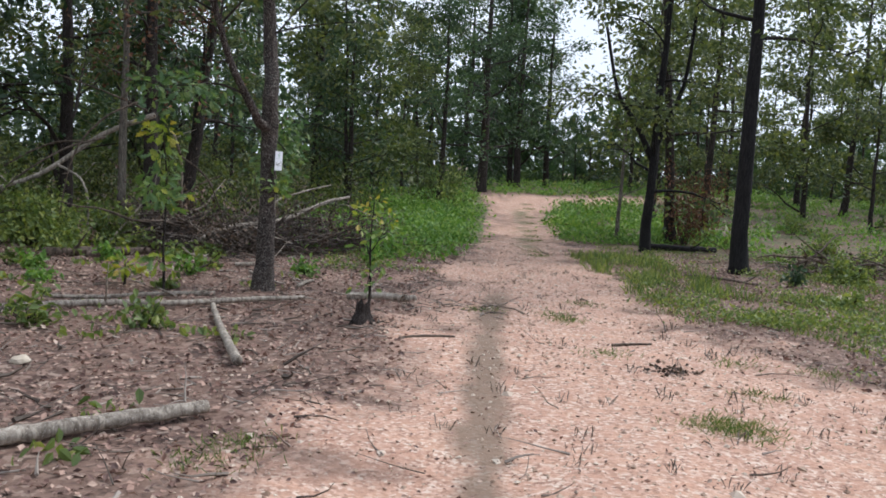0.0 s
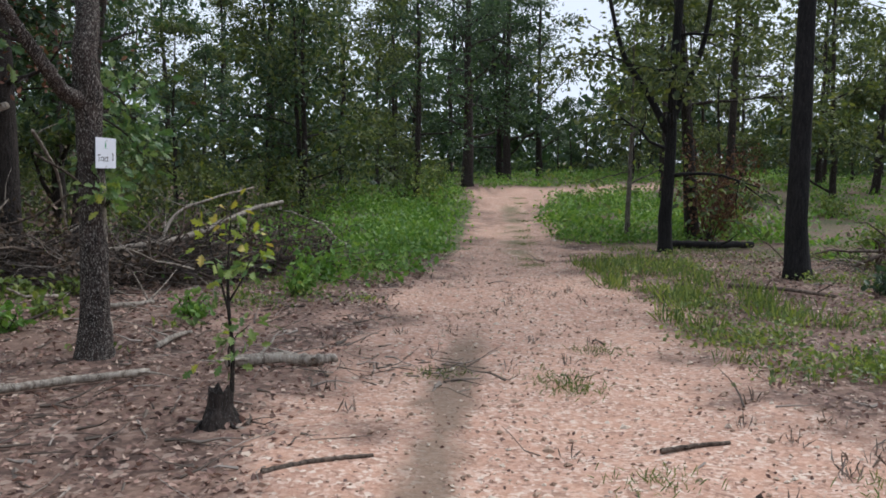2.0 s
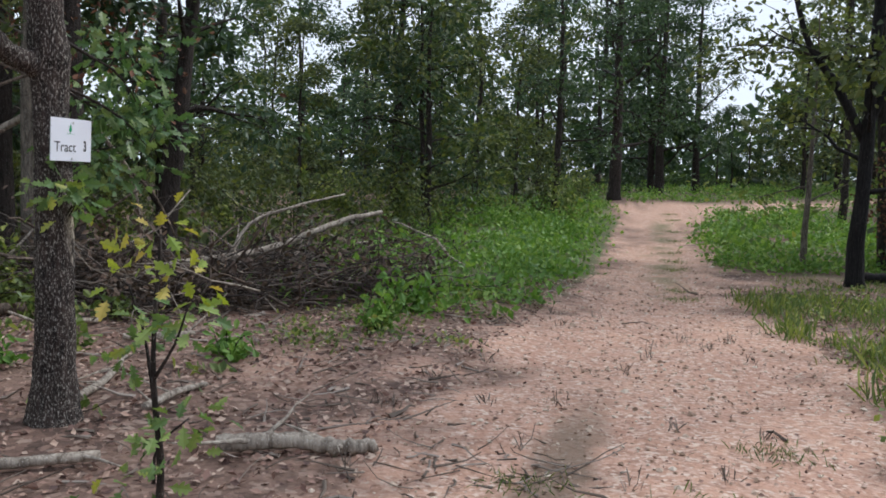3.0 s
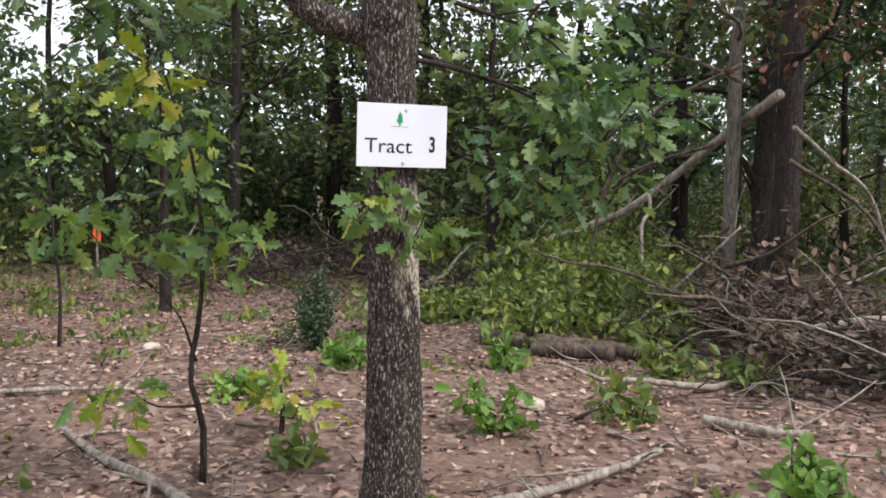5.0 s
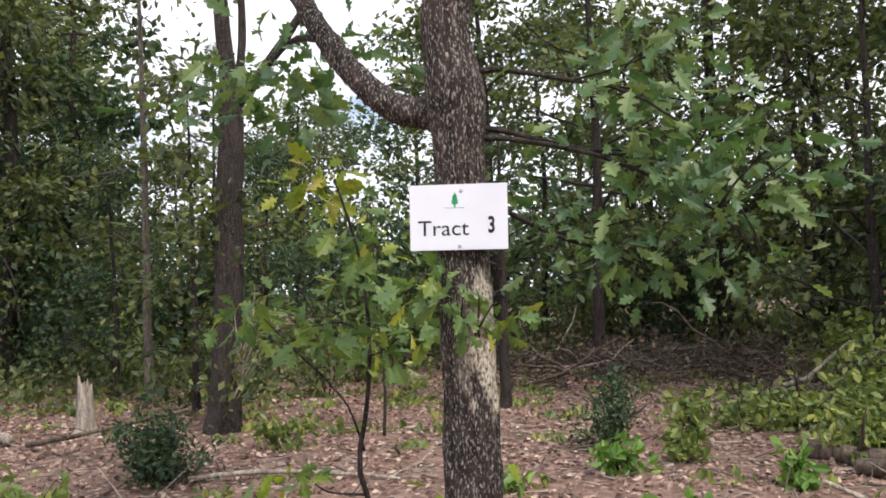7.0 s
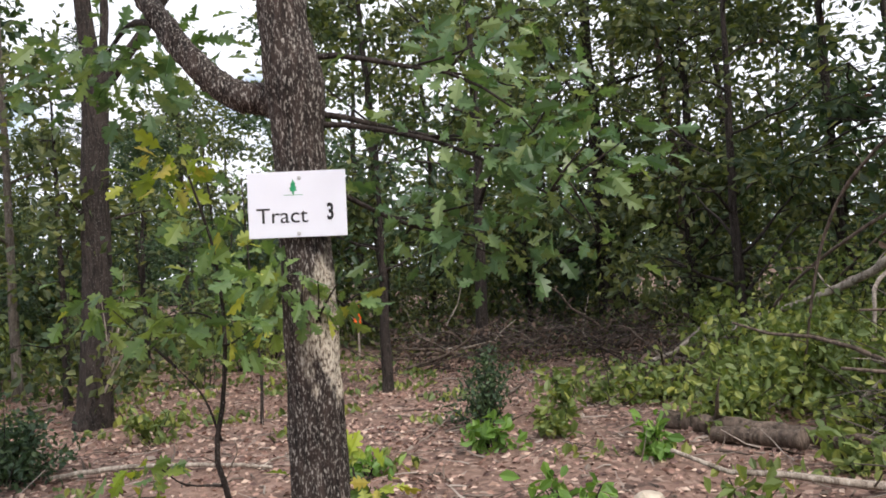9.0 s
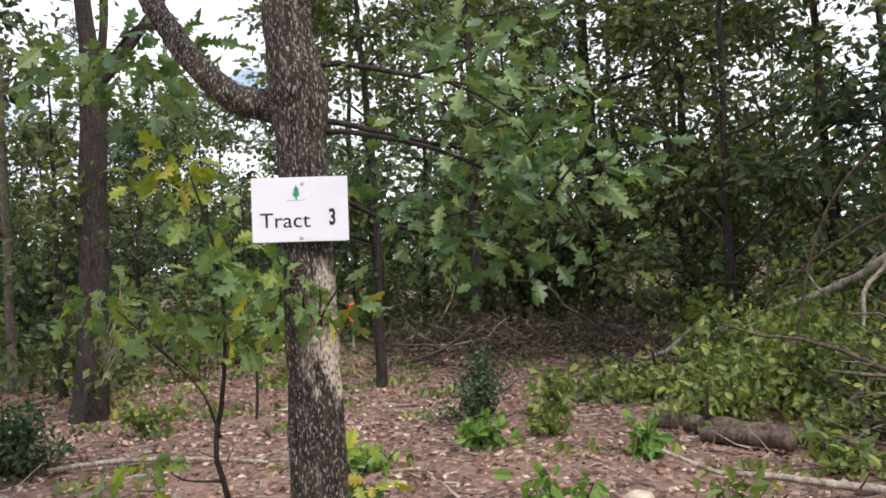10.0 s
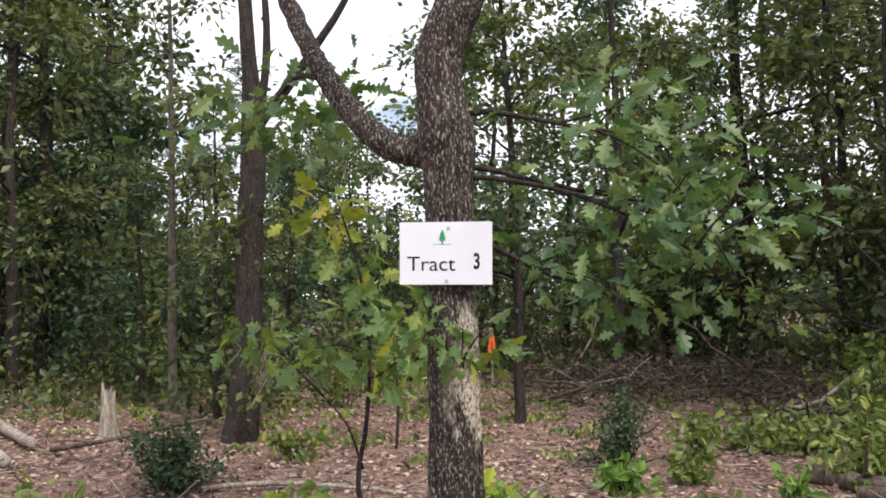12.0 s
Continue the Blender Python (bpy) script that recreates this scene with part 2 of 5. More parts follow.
# leaf shapes along +x, folded a little on the midrib
LEAF_MID = (np.array([(0, 0, 0), (0.3, 0.2, 0.05), (0.68, 0.27, 0.06), (1, 0, -0.08), (0.68, -0.27, 0.06), (0.3, -0.2, 0.05)]), np.array([(0, 3, 2, 1), (0, 5, 4, 3)]))
LEAF_FAR = (np.array([(0, 0, 0), (0.5, 0.3, 0.06), (1, 0, -0.05), (0.5, -0.3, 0.06)]), np.array([(0, 3, 2, 1)]))
half_leaf = [(0.0, 0.012), (0.14, 0.03), (0.24, 0.15), (0.34, 0.21), (0.37, 0.09), (0.5, 0.27), (0.6, 0.31), (0.6, 0.12), (0.74, 0.23), (0.83, 0.2), (0.86, 0.08), (0.98, 0.05)]
rib = [(x, 0.0, -0.18 * x * x) for x, y in half_leaf]
LOBED = (np.array(rib + [(x, y, -0.18 * x * x + 0.3 * y) for x, y in half_leaf] + [(x, -y, -0.18 * x * x + 0.3 * y) for x, y in half_leaf]),
         np.array([(i, i + 1, 12 + i + 1, 12 + i) for i in range(11)] + [(i + 1, i, 24 + i, 24 + i + 1) for i in range(11)]))
BLADE = (np.array([(0, -0.03, 0), (0, 0.03, 0), (0.55, 0.025, 0.02), (1, 0.0, -0.08), (0.55, -0.025, 0.02)]), None)


def scattered(shape, at, ways, sizes, rng, up=0.6, wild=0.8):
    """Leaves of one shape at many points, pointing along ways, their faces turned mostly upwards."""
    tv, tf = shape
    n = len(at)
    x = unit(ways)
    nrm = np.array([0, 0, up]) + wild * rng.normal(size=(n, 3))
    nrm = unit(nrm - (nrm * x).sum(1, keepdims=True) * x)
    y = np.cross(nrm, x)
    s = np.asarray(sizes).reshape(-1, 1, 1)
    v = at[:, None] + s * (tv[None, :, 0:1] * x[:, None] + tv[None, :, 1:2] * y[:, None] + tv[None, :, 2:3] * nrm[:, None])
    f = tf[None] + (np.arange(n) * len(tv))[:, None, None]
    return v.reshape(-1, 3), f.reshape(-1, tf.shape[1])


def ground_z(x, y):
    """The lie of the land: flat near the track, rising gently ahead."""
    t = np.clip((np.asarray(y, float) - 18) / 30, 0, 1)
    far = 0.8 * t * t * (3 - 2 * t)
    near = 0.025 * np.sin(x * 1.7 + 0.4 * y) * np.sin(y * 1.3 - 0.3 * x) + 0.015 * np.sin(3.1 * x - 2.3 * y)
    return far + near


TRACK_Y = np.array([-40, 0, 4, 5.5, 6.9, 9.7, 11, 14.2, 19.9, 24.3, 30, 33, 34.5, 36.5, 38.5, 40, 60])
TRACK_L = np.array([-1.2, -1.0, -0.47, -0.15, 0.34, 0.5, 0.5, 0.95, 2.0, 2.4, 3.0, 3.2, 3.2, 3.6, 5.0, 9.5, 30.0])
TRACK_R = np.array([6.0, 5.6, 5.2, 4.9, 4.5, 3.7, 3.7, 3.9, 4.0, 4.3, 5.1, 6.2, 8.5, 10.0, 11.0, 12.0, 33.0])


def track_depth(x, y):
    """How far inside the sandy track a place lies (negative: outside), in metres."""
    left, right = np.interp(y, TRACK_Y, TRACK_L), np.interp(y, TRACK_Y, TRACK_R)
    return np.minimum(x - left, right - x)


# ---- ground ----
def graded(lo, hi, step, reach):
    mid = np.arange(lo, hi + 1e-6, step)
    out = [step]
    while sum(out) < reach:
        out.append(out[-1] * 1.18)
    grow = np.cumsum(out)
    return np.concatenate([lo - grow[::-1], mid, hi + grow])


gx, gy = graded(-10, 9, 0.12, 400), graded(0, 26, 0.13, 400)
GX, GY = np.meshgrid(gx, gy, indexing="xy")
rough_noise = np.array([noise.noise((x * 1.4, y * 1.4, 0)) + 0.5 * noise.noise((x * 4.1, y * 4.1, 3)) for x, y in zip(GX.ravel(), GY.ravel())])
GZ = ground_z(GX, GY).ravel()
depth = track_depth(GX.ravel(), GY.ravel())
near_mask = (np.abs(GX.ravel()) < 12) & (GY.ravel() < 30)
GZ = GZ + np.where(near_mask, 0.018 * rough_noise, 0.05 * rough_noise) - 0.03 * np.clip(depth / 0.6, 0, 1)
nx, ny = len(gx), len(gy)
ii, jj = np.meshgrid(np.arange(nx - 1), np.arange(ny - 1), indexing="xy")
gq = np.stack([jj * nx + ii, jj * nx + ii + 1, (jj + 1) * nx + ii + 1, (jj + 1) * nx + ii], -1).reshape(-1, 4)


def ground_material():
    m, n, l, bsdf = material("forest_ground", 0.95)
    sand = n.new("ShaderNodeAttribute")
    sand.attribute_name = "sand"
    green = n.new("ShaderNodeAttribute")
    green.attribute_name = "grassy"
    dark_streak = n.new("ShaderNodeAttribute")
    dark_streak.attribute_name = "dark_streak"
    fine, broad, grit = noise_tex(n, l, 26, 6), noise_tex(n, l, 1.1, 5), noise_tex(n, l, 120, 3)
    vor = n.new("ShaderNodeTexVoronoi")
    vor.inputs["Scale"].default_value = 21
    warp = noise_tex(n, l, 9, 3)
    co = n.new("ShaderNodeTexCoord")
    l.new(mixed(n, l, 0.08, co.outputs["Object"], warp.outputs["Color"]), vor.inputs["Vector"])
    sep = n.new("ShaderNodeSeparateColor")
    l.new(vor.outputs["Color"], sep.inputs[0])
    litter = ramp(n, [(0.0, (0.022, 0.015, 0.014)), (0.45, (0.11, 0.067, 0.054)), (0.8, (0.23, 0.148, 0.118)), (1.0, (0.36, 0.28, 0.23))])
    l.new(sep.outputs[0], litter.inputs[0])
    soil = ramp(n, [(0.3, (0.13, 0.08, 0.062)), (0.7, (0.28, 0.18, 0.135))])
    l.new(fine.outputs["Fac"], soil.inputs[0])
    cover = ramp(n, [(0.38, (0.25, 0.25, 0.25)), (0.62, (0.9, 0.9, 0.9))])
    l.new(broad.outputs["Fac"], cover.inputs[0])
    floor_col = mixed(n, l, cover.outputs[0], soil.outputs[0], litter.outputs[0])
    sand_a = ramp(n, [(0.25, (0.43, 0.238, 0.16)), (0.55, (0.57, 0.35, 0.25)), (0.8, (0.68, 0.46, 0.35))])
    l.new(fine.outputs["Fac"], sand_a.inputs[0])
    tint = ramp(n, [(0.35, (0.8, 0.74, 0.74)), (0.65, (1.05, 1.03, 1.02))])
    l.new(broad.outputs["Fac"], tint.inputs[0])
    sand_col = mixed(n, l, 1.0, sand_a.outputs[0], tint.outputs[0], "MULTIPLY")
    speck = ramp(n, [(0.32, (0.45, 0.42, 0.4)), (0.42, (1, 1, 1))])
    l.new(grit.outputs["Fac"], speck.inputs[0])
    sand_col = mixed(n, l, 0.8, sand_col, speck.outputs[0], "MULTIPLY")
    grain = n.new("ShaderNodeTexVoronoi")
    grain.inputs["Scale"].default_value = 40
    l.new(co.outputs["Object"], grain.inputs["Vector"])
    gsep = n.new("ShaderNodeSeparateColor")
    l.new(grain.outputs["Color"], gsep.inputs[0])
    gravel = ramp(n, [(0.0, (0.2, 0.118, 0.088)), (0.35, (0.44, 0.27, 0.2)), (0.7, (0.59, 0.41, 0.33)), (1.0, (0.74, 0.64, 0.54))])
    l.new(gsep.outputs[0], gravel.inputs[0])
    gmask = ramp(n, [(0.4, (0.2, 0.2, 0.2)), (0.58, (0.78, 0.78, 0.78))])
    l.new(warp.outputs["Fac"], gmask.inputs[0])
    sand_col = mixed(n, l, gmask.outputs[0], sand_col, gravel.outputs[0])
    # the sand goes darker brown along the streak
    sand_col = mixed(n, l, dark_streak.outputs["Fac"], sand_col, (0.17, 0.125, 0.09))
    col = mixed(n, l, sand.outputs["Fac"], floor_col, sand_col)
    col = mixed(n, l, green.outputs["Fac"], col, (0.085, 0.115, 0.04))
    l.new(col, bsdf.inputs["Base Color"])
    h = mixed(n, l, 0.5, fine.outputs["Color"], vor.outputs["Color"])
    bump(n, l, bsdf, h, 1.0, 0.03)
    return m


ground = put("ground", mesh_np("ground", np.stack([GX.ravel(), GY.ravel(), GZ], -1), gq, ground_material(), True))
tagged(ground, "leaf-littered forest ground with a pinkish sandy dirt track", "ground", kind="structure")
fx, fy = GX.ravel(), GY.ravel()
grass_mid = np.clip(1 - np.abs(fx - (np.interp(fy, TRACK_Y, TRACK_L) * 0.45 + np.interp(fy, TRACK_Y, TRACK_R) * 0.55)) / 0.45, 0, 1) * np.clip((fy - 17) / 3, 0, 1)
sandiness = np.clip(0.5 + depth / 0.8 + 1.3 * rough_noise, 0, 1)
sandiness = np.maximum(sandiness, np.clip(0.75 - np.hypot((fx + 0.6) / 1.0, (fy - 12.6) / 1.4), 0, 0.6))
grassy = np.where(depth < -0.1, np.clip((fy - 15) / 5, 0, 1) * np.clip((fx - 4.2) / 2.5, 0, 1) * np.clip(0.3 + 1.2 * rough_noise, 0, 0.7), 0)
grassy = np.maximum(grassy, np.where((depth < 0) & (fx < 3), np.clip((fy - 15.5) / 3, 0, 1) * np.clip((fx + 2.5) / 2, 0, 1) * 0.8, 0))
grassy = np.maximum(grassy, grass_mid * np.clip(0.3 + 1.5 * rough_noise, 0, 0.7))
# a darker, ragged-edged streak along the sand, fading out at both ends
streak_x = np.interp(fy, [0, 4.3, 8.5, 12.3], [0.7, 0.86, 1.22, 1.75])
dark_streak_val = np.clip(2.4 - np.abs(fx - streak_x) / 0.09 + 1.5 * rough_noise, 0, 1) * np.clip((12.6 - fy) / 1.2, 0, 1) * np.clip((fy + 1) / 3, 0, 1) * 0.8
for attr, vals in (("sand", sandiness), ("grassy", grassy), ("dark_streak", dark_streak_val)):
    a = ground.data.attributes.new(attr, "FLOAT", "POINT")
    a.data.foreach_set("value", vals.astype(np.float32))


def gz(x, y):
    d = float(track_depth(x, y))
    return float(ground_z(x, y)) - 0.03 * min(max(d / 0.6, 0), 1)


# ---- trees ----
def branch_line(start, way, length, n, rng, sag=-0.1, curl=0.25):
    pts, p, d = [np.array(start, float)], np.array(start, float), unit(np.array(way, float))
    for _ in range(n - 1):
        d = unit(d + curl * rng.normal(size=3) / math.sqrt(n) + np.array([0, 0, -sag / n]))
        p = p + d * length / (n - 1)
        pts.append(p.copy())
    return np.array(pts)


def grow_tree(name, rng, height, r, clear, spread, leaves, bark, leaf_mat, shape=LEAF_MID, leaf_size=0.13, lean=(0, 0), wobble=0.016, limbs=15, cluster=0.4, base=None):
    """A tree at the origin: trunk, limbs in one branching mesh, crown of leaves in loose clumps along the outer limbs."""
    n = 14
    h = np.linspace(0, 1, n)
    wob = np.cumsum(rng.normal(size=(n, 2)), 0) * wobble * height / 8
    wob -= wob[0]
    line = np.stack([lean[0] * h * height + wob[:, 0], lean[1] * h * height + wob[:, 1], h * height - 0.06], -1)
    radii = r * np.clip(1 - 0.86 * h, 0.1, 1)
    radii[0] *= 1.4
    line = np.insert(line, 1, 0.7 * line[0] + 0.3 * line[1] + [0, 0, 0], 0)
    radii = np.insert(radii, 1, r * 1.08)
    tree = base or empty(name, pose(0, 0, 0))
    put("trunk", mesh_np("trunk", *tube(line, radii, 10, 0.05, rng), bark, True), tree)
    tips = []
    for k in range(limbs):
        u = clear + (1 - clear) * (k + rng.uniform(0, 0.8)) / limbs
        i = min(int(u * n), n - 1)
        s = line[i] + (line[min(i + 1, n)] - line[i]) * (u * n - i)
        az = k * 2.4 + rng.uniform(-0.5, 0.5)
        el = rng.uniform(0.05, 0.75)
        ln = spread * (1.05 - 0.6 * (u - clear) / (1 - clear)) * rng.uniform(0.55, 1.2)
        way = (math.cos(az) * math.cos(el), math.sin(az) * math.cos(el), math.sin(el))
        bl = branch_line(s, way, ln, 7, rng, 0.2, 0.45)
        rr = max(0.012, 0.42 * r * (1.1 - u))
        pieces = [tube(bl, np.linspace(rr, 0.006, 7), 5, 0.06, rng)]
        tips += [bl[6], bl[5]]
        for _ in range(3):
            j = rng.integers(2, 6)
            sub = branch_line(bl[j], unit(bl[j] - bl[j - 1]) + 0.9 * rng.normal(size=3), ln * rng.uniform(0.25, 0.5), 5, rng, 0.2, 0.4)
            pieces.append(tube(sub, np.linspace(rr * 0.4, 0.004, 5), 4, 0.05, rng))
            tips.append(sub[4])
        put("limb", mesh_np("limb", *joined(pieces), bark, True), tree)
    if leaves:
        tips = np.array(tips)
        load = rng.gamma(0.8, 1.0, len(tips))
        idx = rng.choice(len(tips), size=leaves, p=load / load.sum())
        size = cluster * rng.uniform(0.5, 1.25, len(tips))
        off = rng.normal(size=(leaves, 3)) * size[idx][:, None] * np.array([1, 1, 0.55])
        way = unit(off) + 0.5 * rng.normal(size=(leaves, 3)) + [0, 0, -0.25]
        put("crown", mesh_np("crown", *scattered(shape, tips[idx] + off, way, leaf_size * rng.uniform(0.55, 1.3, leaves), rng), leaf_mat), tree)
    return tree


def lone_leaves(parent, me, at, ways, sizes, rng, up=0.45, wild=0.8):
    """Single large leaves, each an object of its own on one shared mesh."""
    for p, w, s in zip(at, ways, sizes):
        x = unit(np.asarray(w, float))
        nr = np.array([0, 0, up]) + wild * rng.normal(size=3)
        nr = unit(nr - (nr @ x) * x)
        y = np.cross(nr, x)
        m = Matrix(((x[0] * s, y[0] * s, nr[0] * s, p[0]), (x[1] * s, y[1] * s, nr[1] * s, p[1]), (x[2] * s, y[2] * s, nr[2] * s, p[2]), (0, 0, 0, 1)))
        put("leaf", me, parent, m)


LOBED_GREEN = mesh_np("leaf", *LOBED, LEAF_NEAR)
LOBED_OAK = mesh_np("leaf", *LOBED, LEAF_OAK)
LOBED_YELLOW = mesh_np("leaf", *LOBED, LEAF_YELLOW)


def clumps(rng, spots, per, spread):
    """Leaf places and directions round some spots."""
    at, way = [], []
    for s in spots:
        for _ in range(per):
            o = rng.normal(size=3) * spread * np.array([1, 1, 0.6])
            at.append(np.array(s) + o)
            way.append(unit(o + 1e-6) + 0.5 * rng.normal(size=3) + [0, 0, -0.3])
    return at, way


# ---- the sign oak ----
OAK = Vector((-1.43, 10.86, gz(-1.43, 10.86)))
oak = tagged(empty("oak_tree", pose(*OAK)), "oak with lichen-flecked furrowed bark, bearing a white sign", "tree")
rng = np.random.default_rng(11)
ln = smooth_line([(-0.02, 0, -0.08), (-0.015, 0, 0.12), (0, 0, 0.6), (0.005, -0.005, 1.2), (0.0, -0.01, 1.7), (0, -0.02, 2.1), (0, -0.05, 2.42), (0, 0.04, 2.66), (-0.05, 0.15, 3.0), (-0.1, 0.2, 3.8), (-0.05, 0.1, 4.8), (-0.1, 0.0, 6.2)], 240)
hh = ln[:, 2]
tv, tf = tube(ln, np.interp(hh, [-0.08, 0.05, 0.3, 1, 1.9, 2.1, 2.3, 3, 4.5, 6.2], [0.19, 0.15, 0.118, 0.102, 0.096, 0.112, 0.094, 0.085, 0.06, 0.03]), 44, 0.006, rng)
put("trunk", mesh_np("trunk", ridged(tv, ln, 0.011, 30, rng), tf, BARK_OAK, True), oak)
l1 = smooth_line([(-0.02, 0.0, 2.0), (-0.05, -0.13, 2.06), (-0.09, -0.27, 2.1), (-0.14, -0.42, 2.24), (-0.22, -0.56, 2.43), (-0.36, -0.74, 2.76), (-0.5, -0.95, 3.3), (-0.7, -1.05, 4.0)], 90)
tv, tf = tube(l1, np.linspace(0.068, 0.028, 90), 24, 0.02, rng)
put("limb", mesh_np("limb", tv + 0.006 * rng.normal(size=(len(tv), 1)) * unit(rng.normal(size=tv.shape)), tf, BARK_OAK, True), oak)
pieces, tips = [], []
for s, w, length in (((0, 0, 1.95), (0.1, 0.9, 0.15), 1.15), ((0, 0, 2.2), (0.0, 0.95, 0.05), 1.0), ((0, 0, 2.0), (-0.3, 0.8, -0.15), 1.2), ((0, 0, 1.75), (-0.2, 0.9, -0.3), 0.8)):
    bl = branch_line(s, w, length, 8, rng, 0.55, 0.3)
    pieces = [tube(bl, np.linspace(0.014, 0.003, 8), 5, 0.05, rng)]
    tips += [bl[j] for j in range(3, 8)]
    for _ in range(3):
        j = rng.integers(3, 7)
        sb = branch_line(bl[j], (0.3 * rng.normal(), 0.7, 0.6 * rng.normal() - 0.2), 0.35, 4, rng, 0.3)
        pieces.append(tube(sb, np.linspace(0.006, 0.002, 4), 4, 0.05, rng))
        tips += list(sb[1:])
    put("branch", mesh_np("branch", *joined(pieces), BARK, True), oak)
at, way = clumps(rng, tips, 8, 0.11)
lone_leaves(oak, LOBED_OAK, at, way, rng.uniform(0.07, 0.125, len(at)), rng)
at, way = clumps(rng, [(0.11, -0.14, 1.32), (0.13, -0.02, 1.3), (0.12, 0.08, 1.26), (0.1, -0.2, 1.38), (0.13, -0.06, 1.24), (0.08, 0.14, 1.3), (0.12, -0.1, 1.4)], 11, 0.06)
lone_leaves(oak, LOBED_GREEN, at, way, rng.uniform(0.07, 0.12, len(at)), rng)
for k in range(5):
    sb = branch_line((0.09, -0.04 + 0.02 * k, 1.2), (0.5, rng.normal() * 0.5, 0.7), 0.2, 4, rng)
    put("sprout", mesh_np("sprout", *tube(sb, np.linspace(0.005, 0.002, 4), 4, 0.05, rng), BARK), oak)
pieces, cents = [], []
for k in range(16):
    if k < 6:
        s = l1[rng.integers(70, 90)]
        w = (rng.normal() - 0.5, rng.normal() * 0.7 - 0.5, rng.uniform(0.3, 0.9))
    else:
        s = ln[rng.integers(170, 240)]
        w = (rng.normal(), rng.normal(), rng.uniform(0.3, 0.9))
    bl = branch_line(s, w, rng.uniform(0.8, 1.7), 7, rng, 0.2)
    bl2 = tube(bl, np.linspace(0.016, 0.004, 7), 5, 0.05, rng)
    put("branch", mesh_np("branch", *bl2, BARK, True), oak)
    cents += list(bl[3:])
twig = smooth_line([l1[50], (-0.5, -0.75, 2.5), (-0.8, -0.95, 2.45), (-1.1, -1.15, 2.4)], 12)
put("branch", mesh_np("branch", *tube(twig, np.linspace(0.018, 0.004, 12), 6, 0.05, rng), BARK, True), oak)
at, way = clumps(rng, [tuple(twig[q]) for q in (5, 6, 7, 8, 9, 10, 11)] + [(-0.9, -0.75, 2.45), (-0.7, -0.6, 2.4), (-1.0, -1.3, 2.35), (-0.9, -0.9, 2.25), (-0.8, -0.5, 2.5), (-0.6, -0.8, 2.3), (-1.2, -1.0, 2.3)], 14, 0.15)
lone_leaves(oak, LOBED_OAK, at, way, rng.uniform(0.09, 0.15, len(at)), rng)
cents = np.array(cents)[rng.integers(0, len(cents), 1300)] + rng.normal(size=(1300, 3)) * 0.16
put("crown", mesh_np("crown", *scattered(LOBED, cents, rng.normal(size=(1300, 3)) + [0, 0, -0.3], rng.uniform(0.09, 0.15, 1300), rng), LEAF), oak)


# ---- the sign ----
def text_mesh(body, size, bold=0.0):
    cu = bpy.data.curves.new("lettering", "FONT")
    cu.body, cu.size, cu.offset, cu.extrude, cu.align_x = body, size, bold, 0.0004, "CENTER"
    tmp = new("lettering", cu)
    bpy.context.view_layer.update()
    me = bpy.data.meshes.new_from_object(tmp.evaluated_get(bpy.context.evaluated_depsgraph_get()))
    bpy.data.objects.remove(tmp)
    return me


def box_bm(bm, sx, sy, sz, m, bevel=0.0):
    g = bmesh.ops.create_cube(bm, size=1, matrix=m @ Matrix.Diagonal((sx, sy, sz, 1)))
    if bevel:
        edges = list({e for v in g["verts"] for e in v.link_edges})
        bmesh.ops.bevel(bm, geom=edges, offset=bevel, segments=2, affect="EDGES")


def part(name, bm, mat, parent, label="", at=None):
    me = bpy.data.meshes.new(name)
    bm.to_mesh(me)
    bm.free()
    me.materials.append(mat)
    return put(name, me, parent, at, label)


def prism(bm, outline, depth):
    """An extruded flat outline in the sign's plane (x across, z up), its front towards -y."""
    vs = [bm.verts.new((x, 0, z)) for x, z in outline]
    f = bm.faces.new(vs)
    ext = bmesh.ops.extrude_face_region(bm, geom=[f])
    bmesh.ops.translate(bm, vec=(0, -depth, 0), verts=[v for v in ext["geom"] if isinstance(v, bmesh.types.BMVert)])
    bmesh.ops.recalc_face_normals(bm, faces=bm.faces)


sign_at = pose(-1.303, 10.839, 1.676, 1.5, 0.8, 84.3)
sign = tagged(empty("tract_sign", sign_at), "white rectangular sign lettered Tract 3, nailed to the oak", "sign")
bm = bmesh.new()
box_bm(bm, 0.36, 0.005, 0.24, Matrix.Identity(4), 0.0012)
part("board", bm, SIGN_WHITE, sign)
flat = pose(0, 0, 0, 90, 0, 0)
me = text_mesh("Tract", 0.088)
me.materials.append(INK)
put("lettering", me, sign, pose(-0.056, -0.0032, -0.066) @ flat @ Matrix.Diagonal((0.98, 0.9, 1, 1)), "black word Tract")
me = text_mesh("3", 0.082, 0.0025)
me.materials.append(INK)
put("numeral", me, sign, pose(0.121, -0.0032, -0.058) @ flat @ Matrix.Diagonal((0.68, 1.0, 1, 1)), "bold black numeral 3")
bm = bmesh.new()
tree_logo = [(-0.003, 0.0), (0.003, 0.0), (0.003, 0.012), (0.014, 0.014), (0.009, 0.021), (0.013, 0.025), (0.007, 0.034), (0.01, 0.038), (0.004, 0.047), (0.0, 0.056), (-0.004, 0.046), (-0.01, 0.037), (-0.007, 0.031), (-0.014, 0.022), (-0.009, 0.018), (-0.013, 0.013), (-0.003, 0.011)]
prism(bm, tree_logo, 0.0008)
part("logo", bm, LOGO_GREEN, sign, "small green tree emblem", pose(-0.012, -0.0027, 0.036))
bm = bmesh.new()
box_bm(bm, 0.07, 0.0008, 0.0016, Matrix.Identity(4))
part("logo_line", bm, LOGO_GREEN, sign, "thin green rule", pose(-0.012, -0.0029, 0.034))
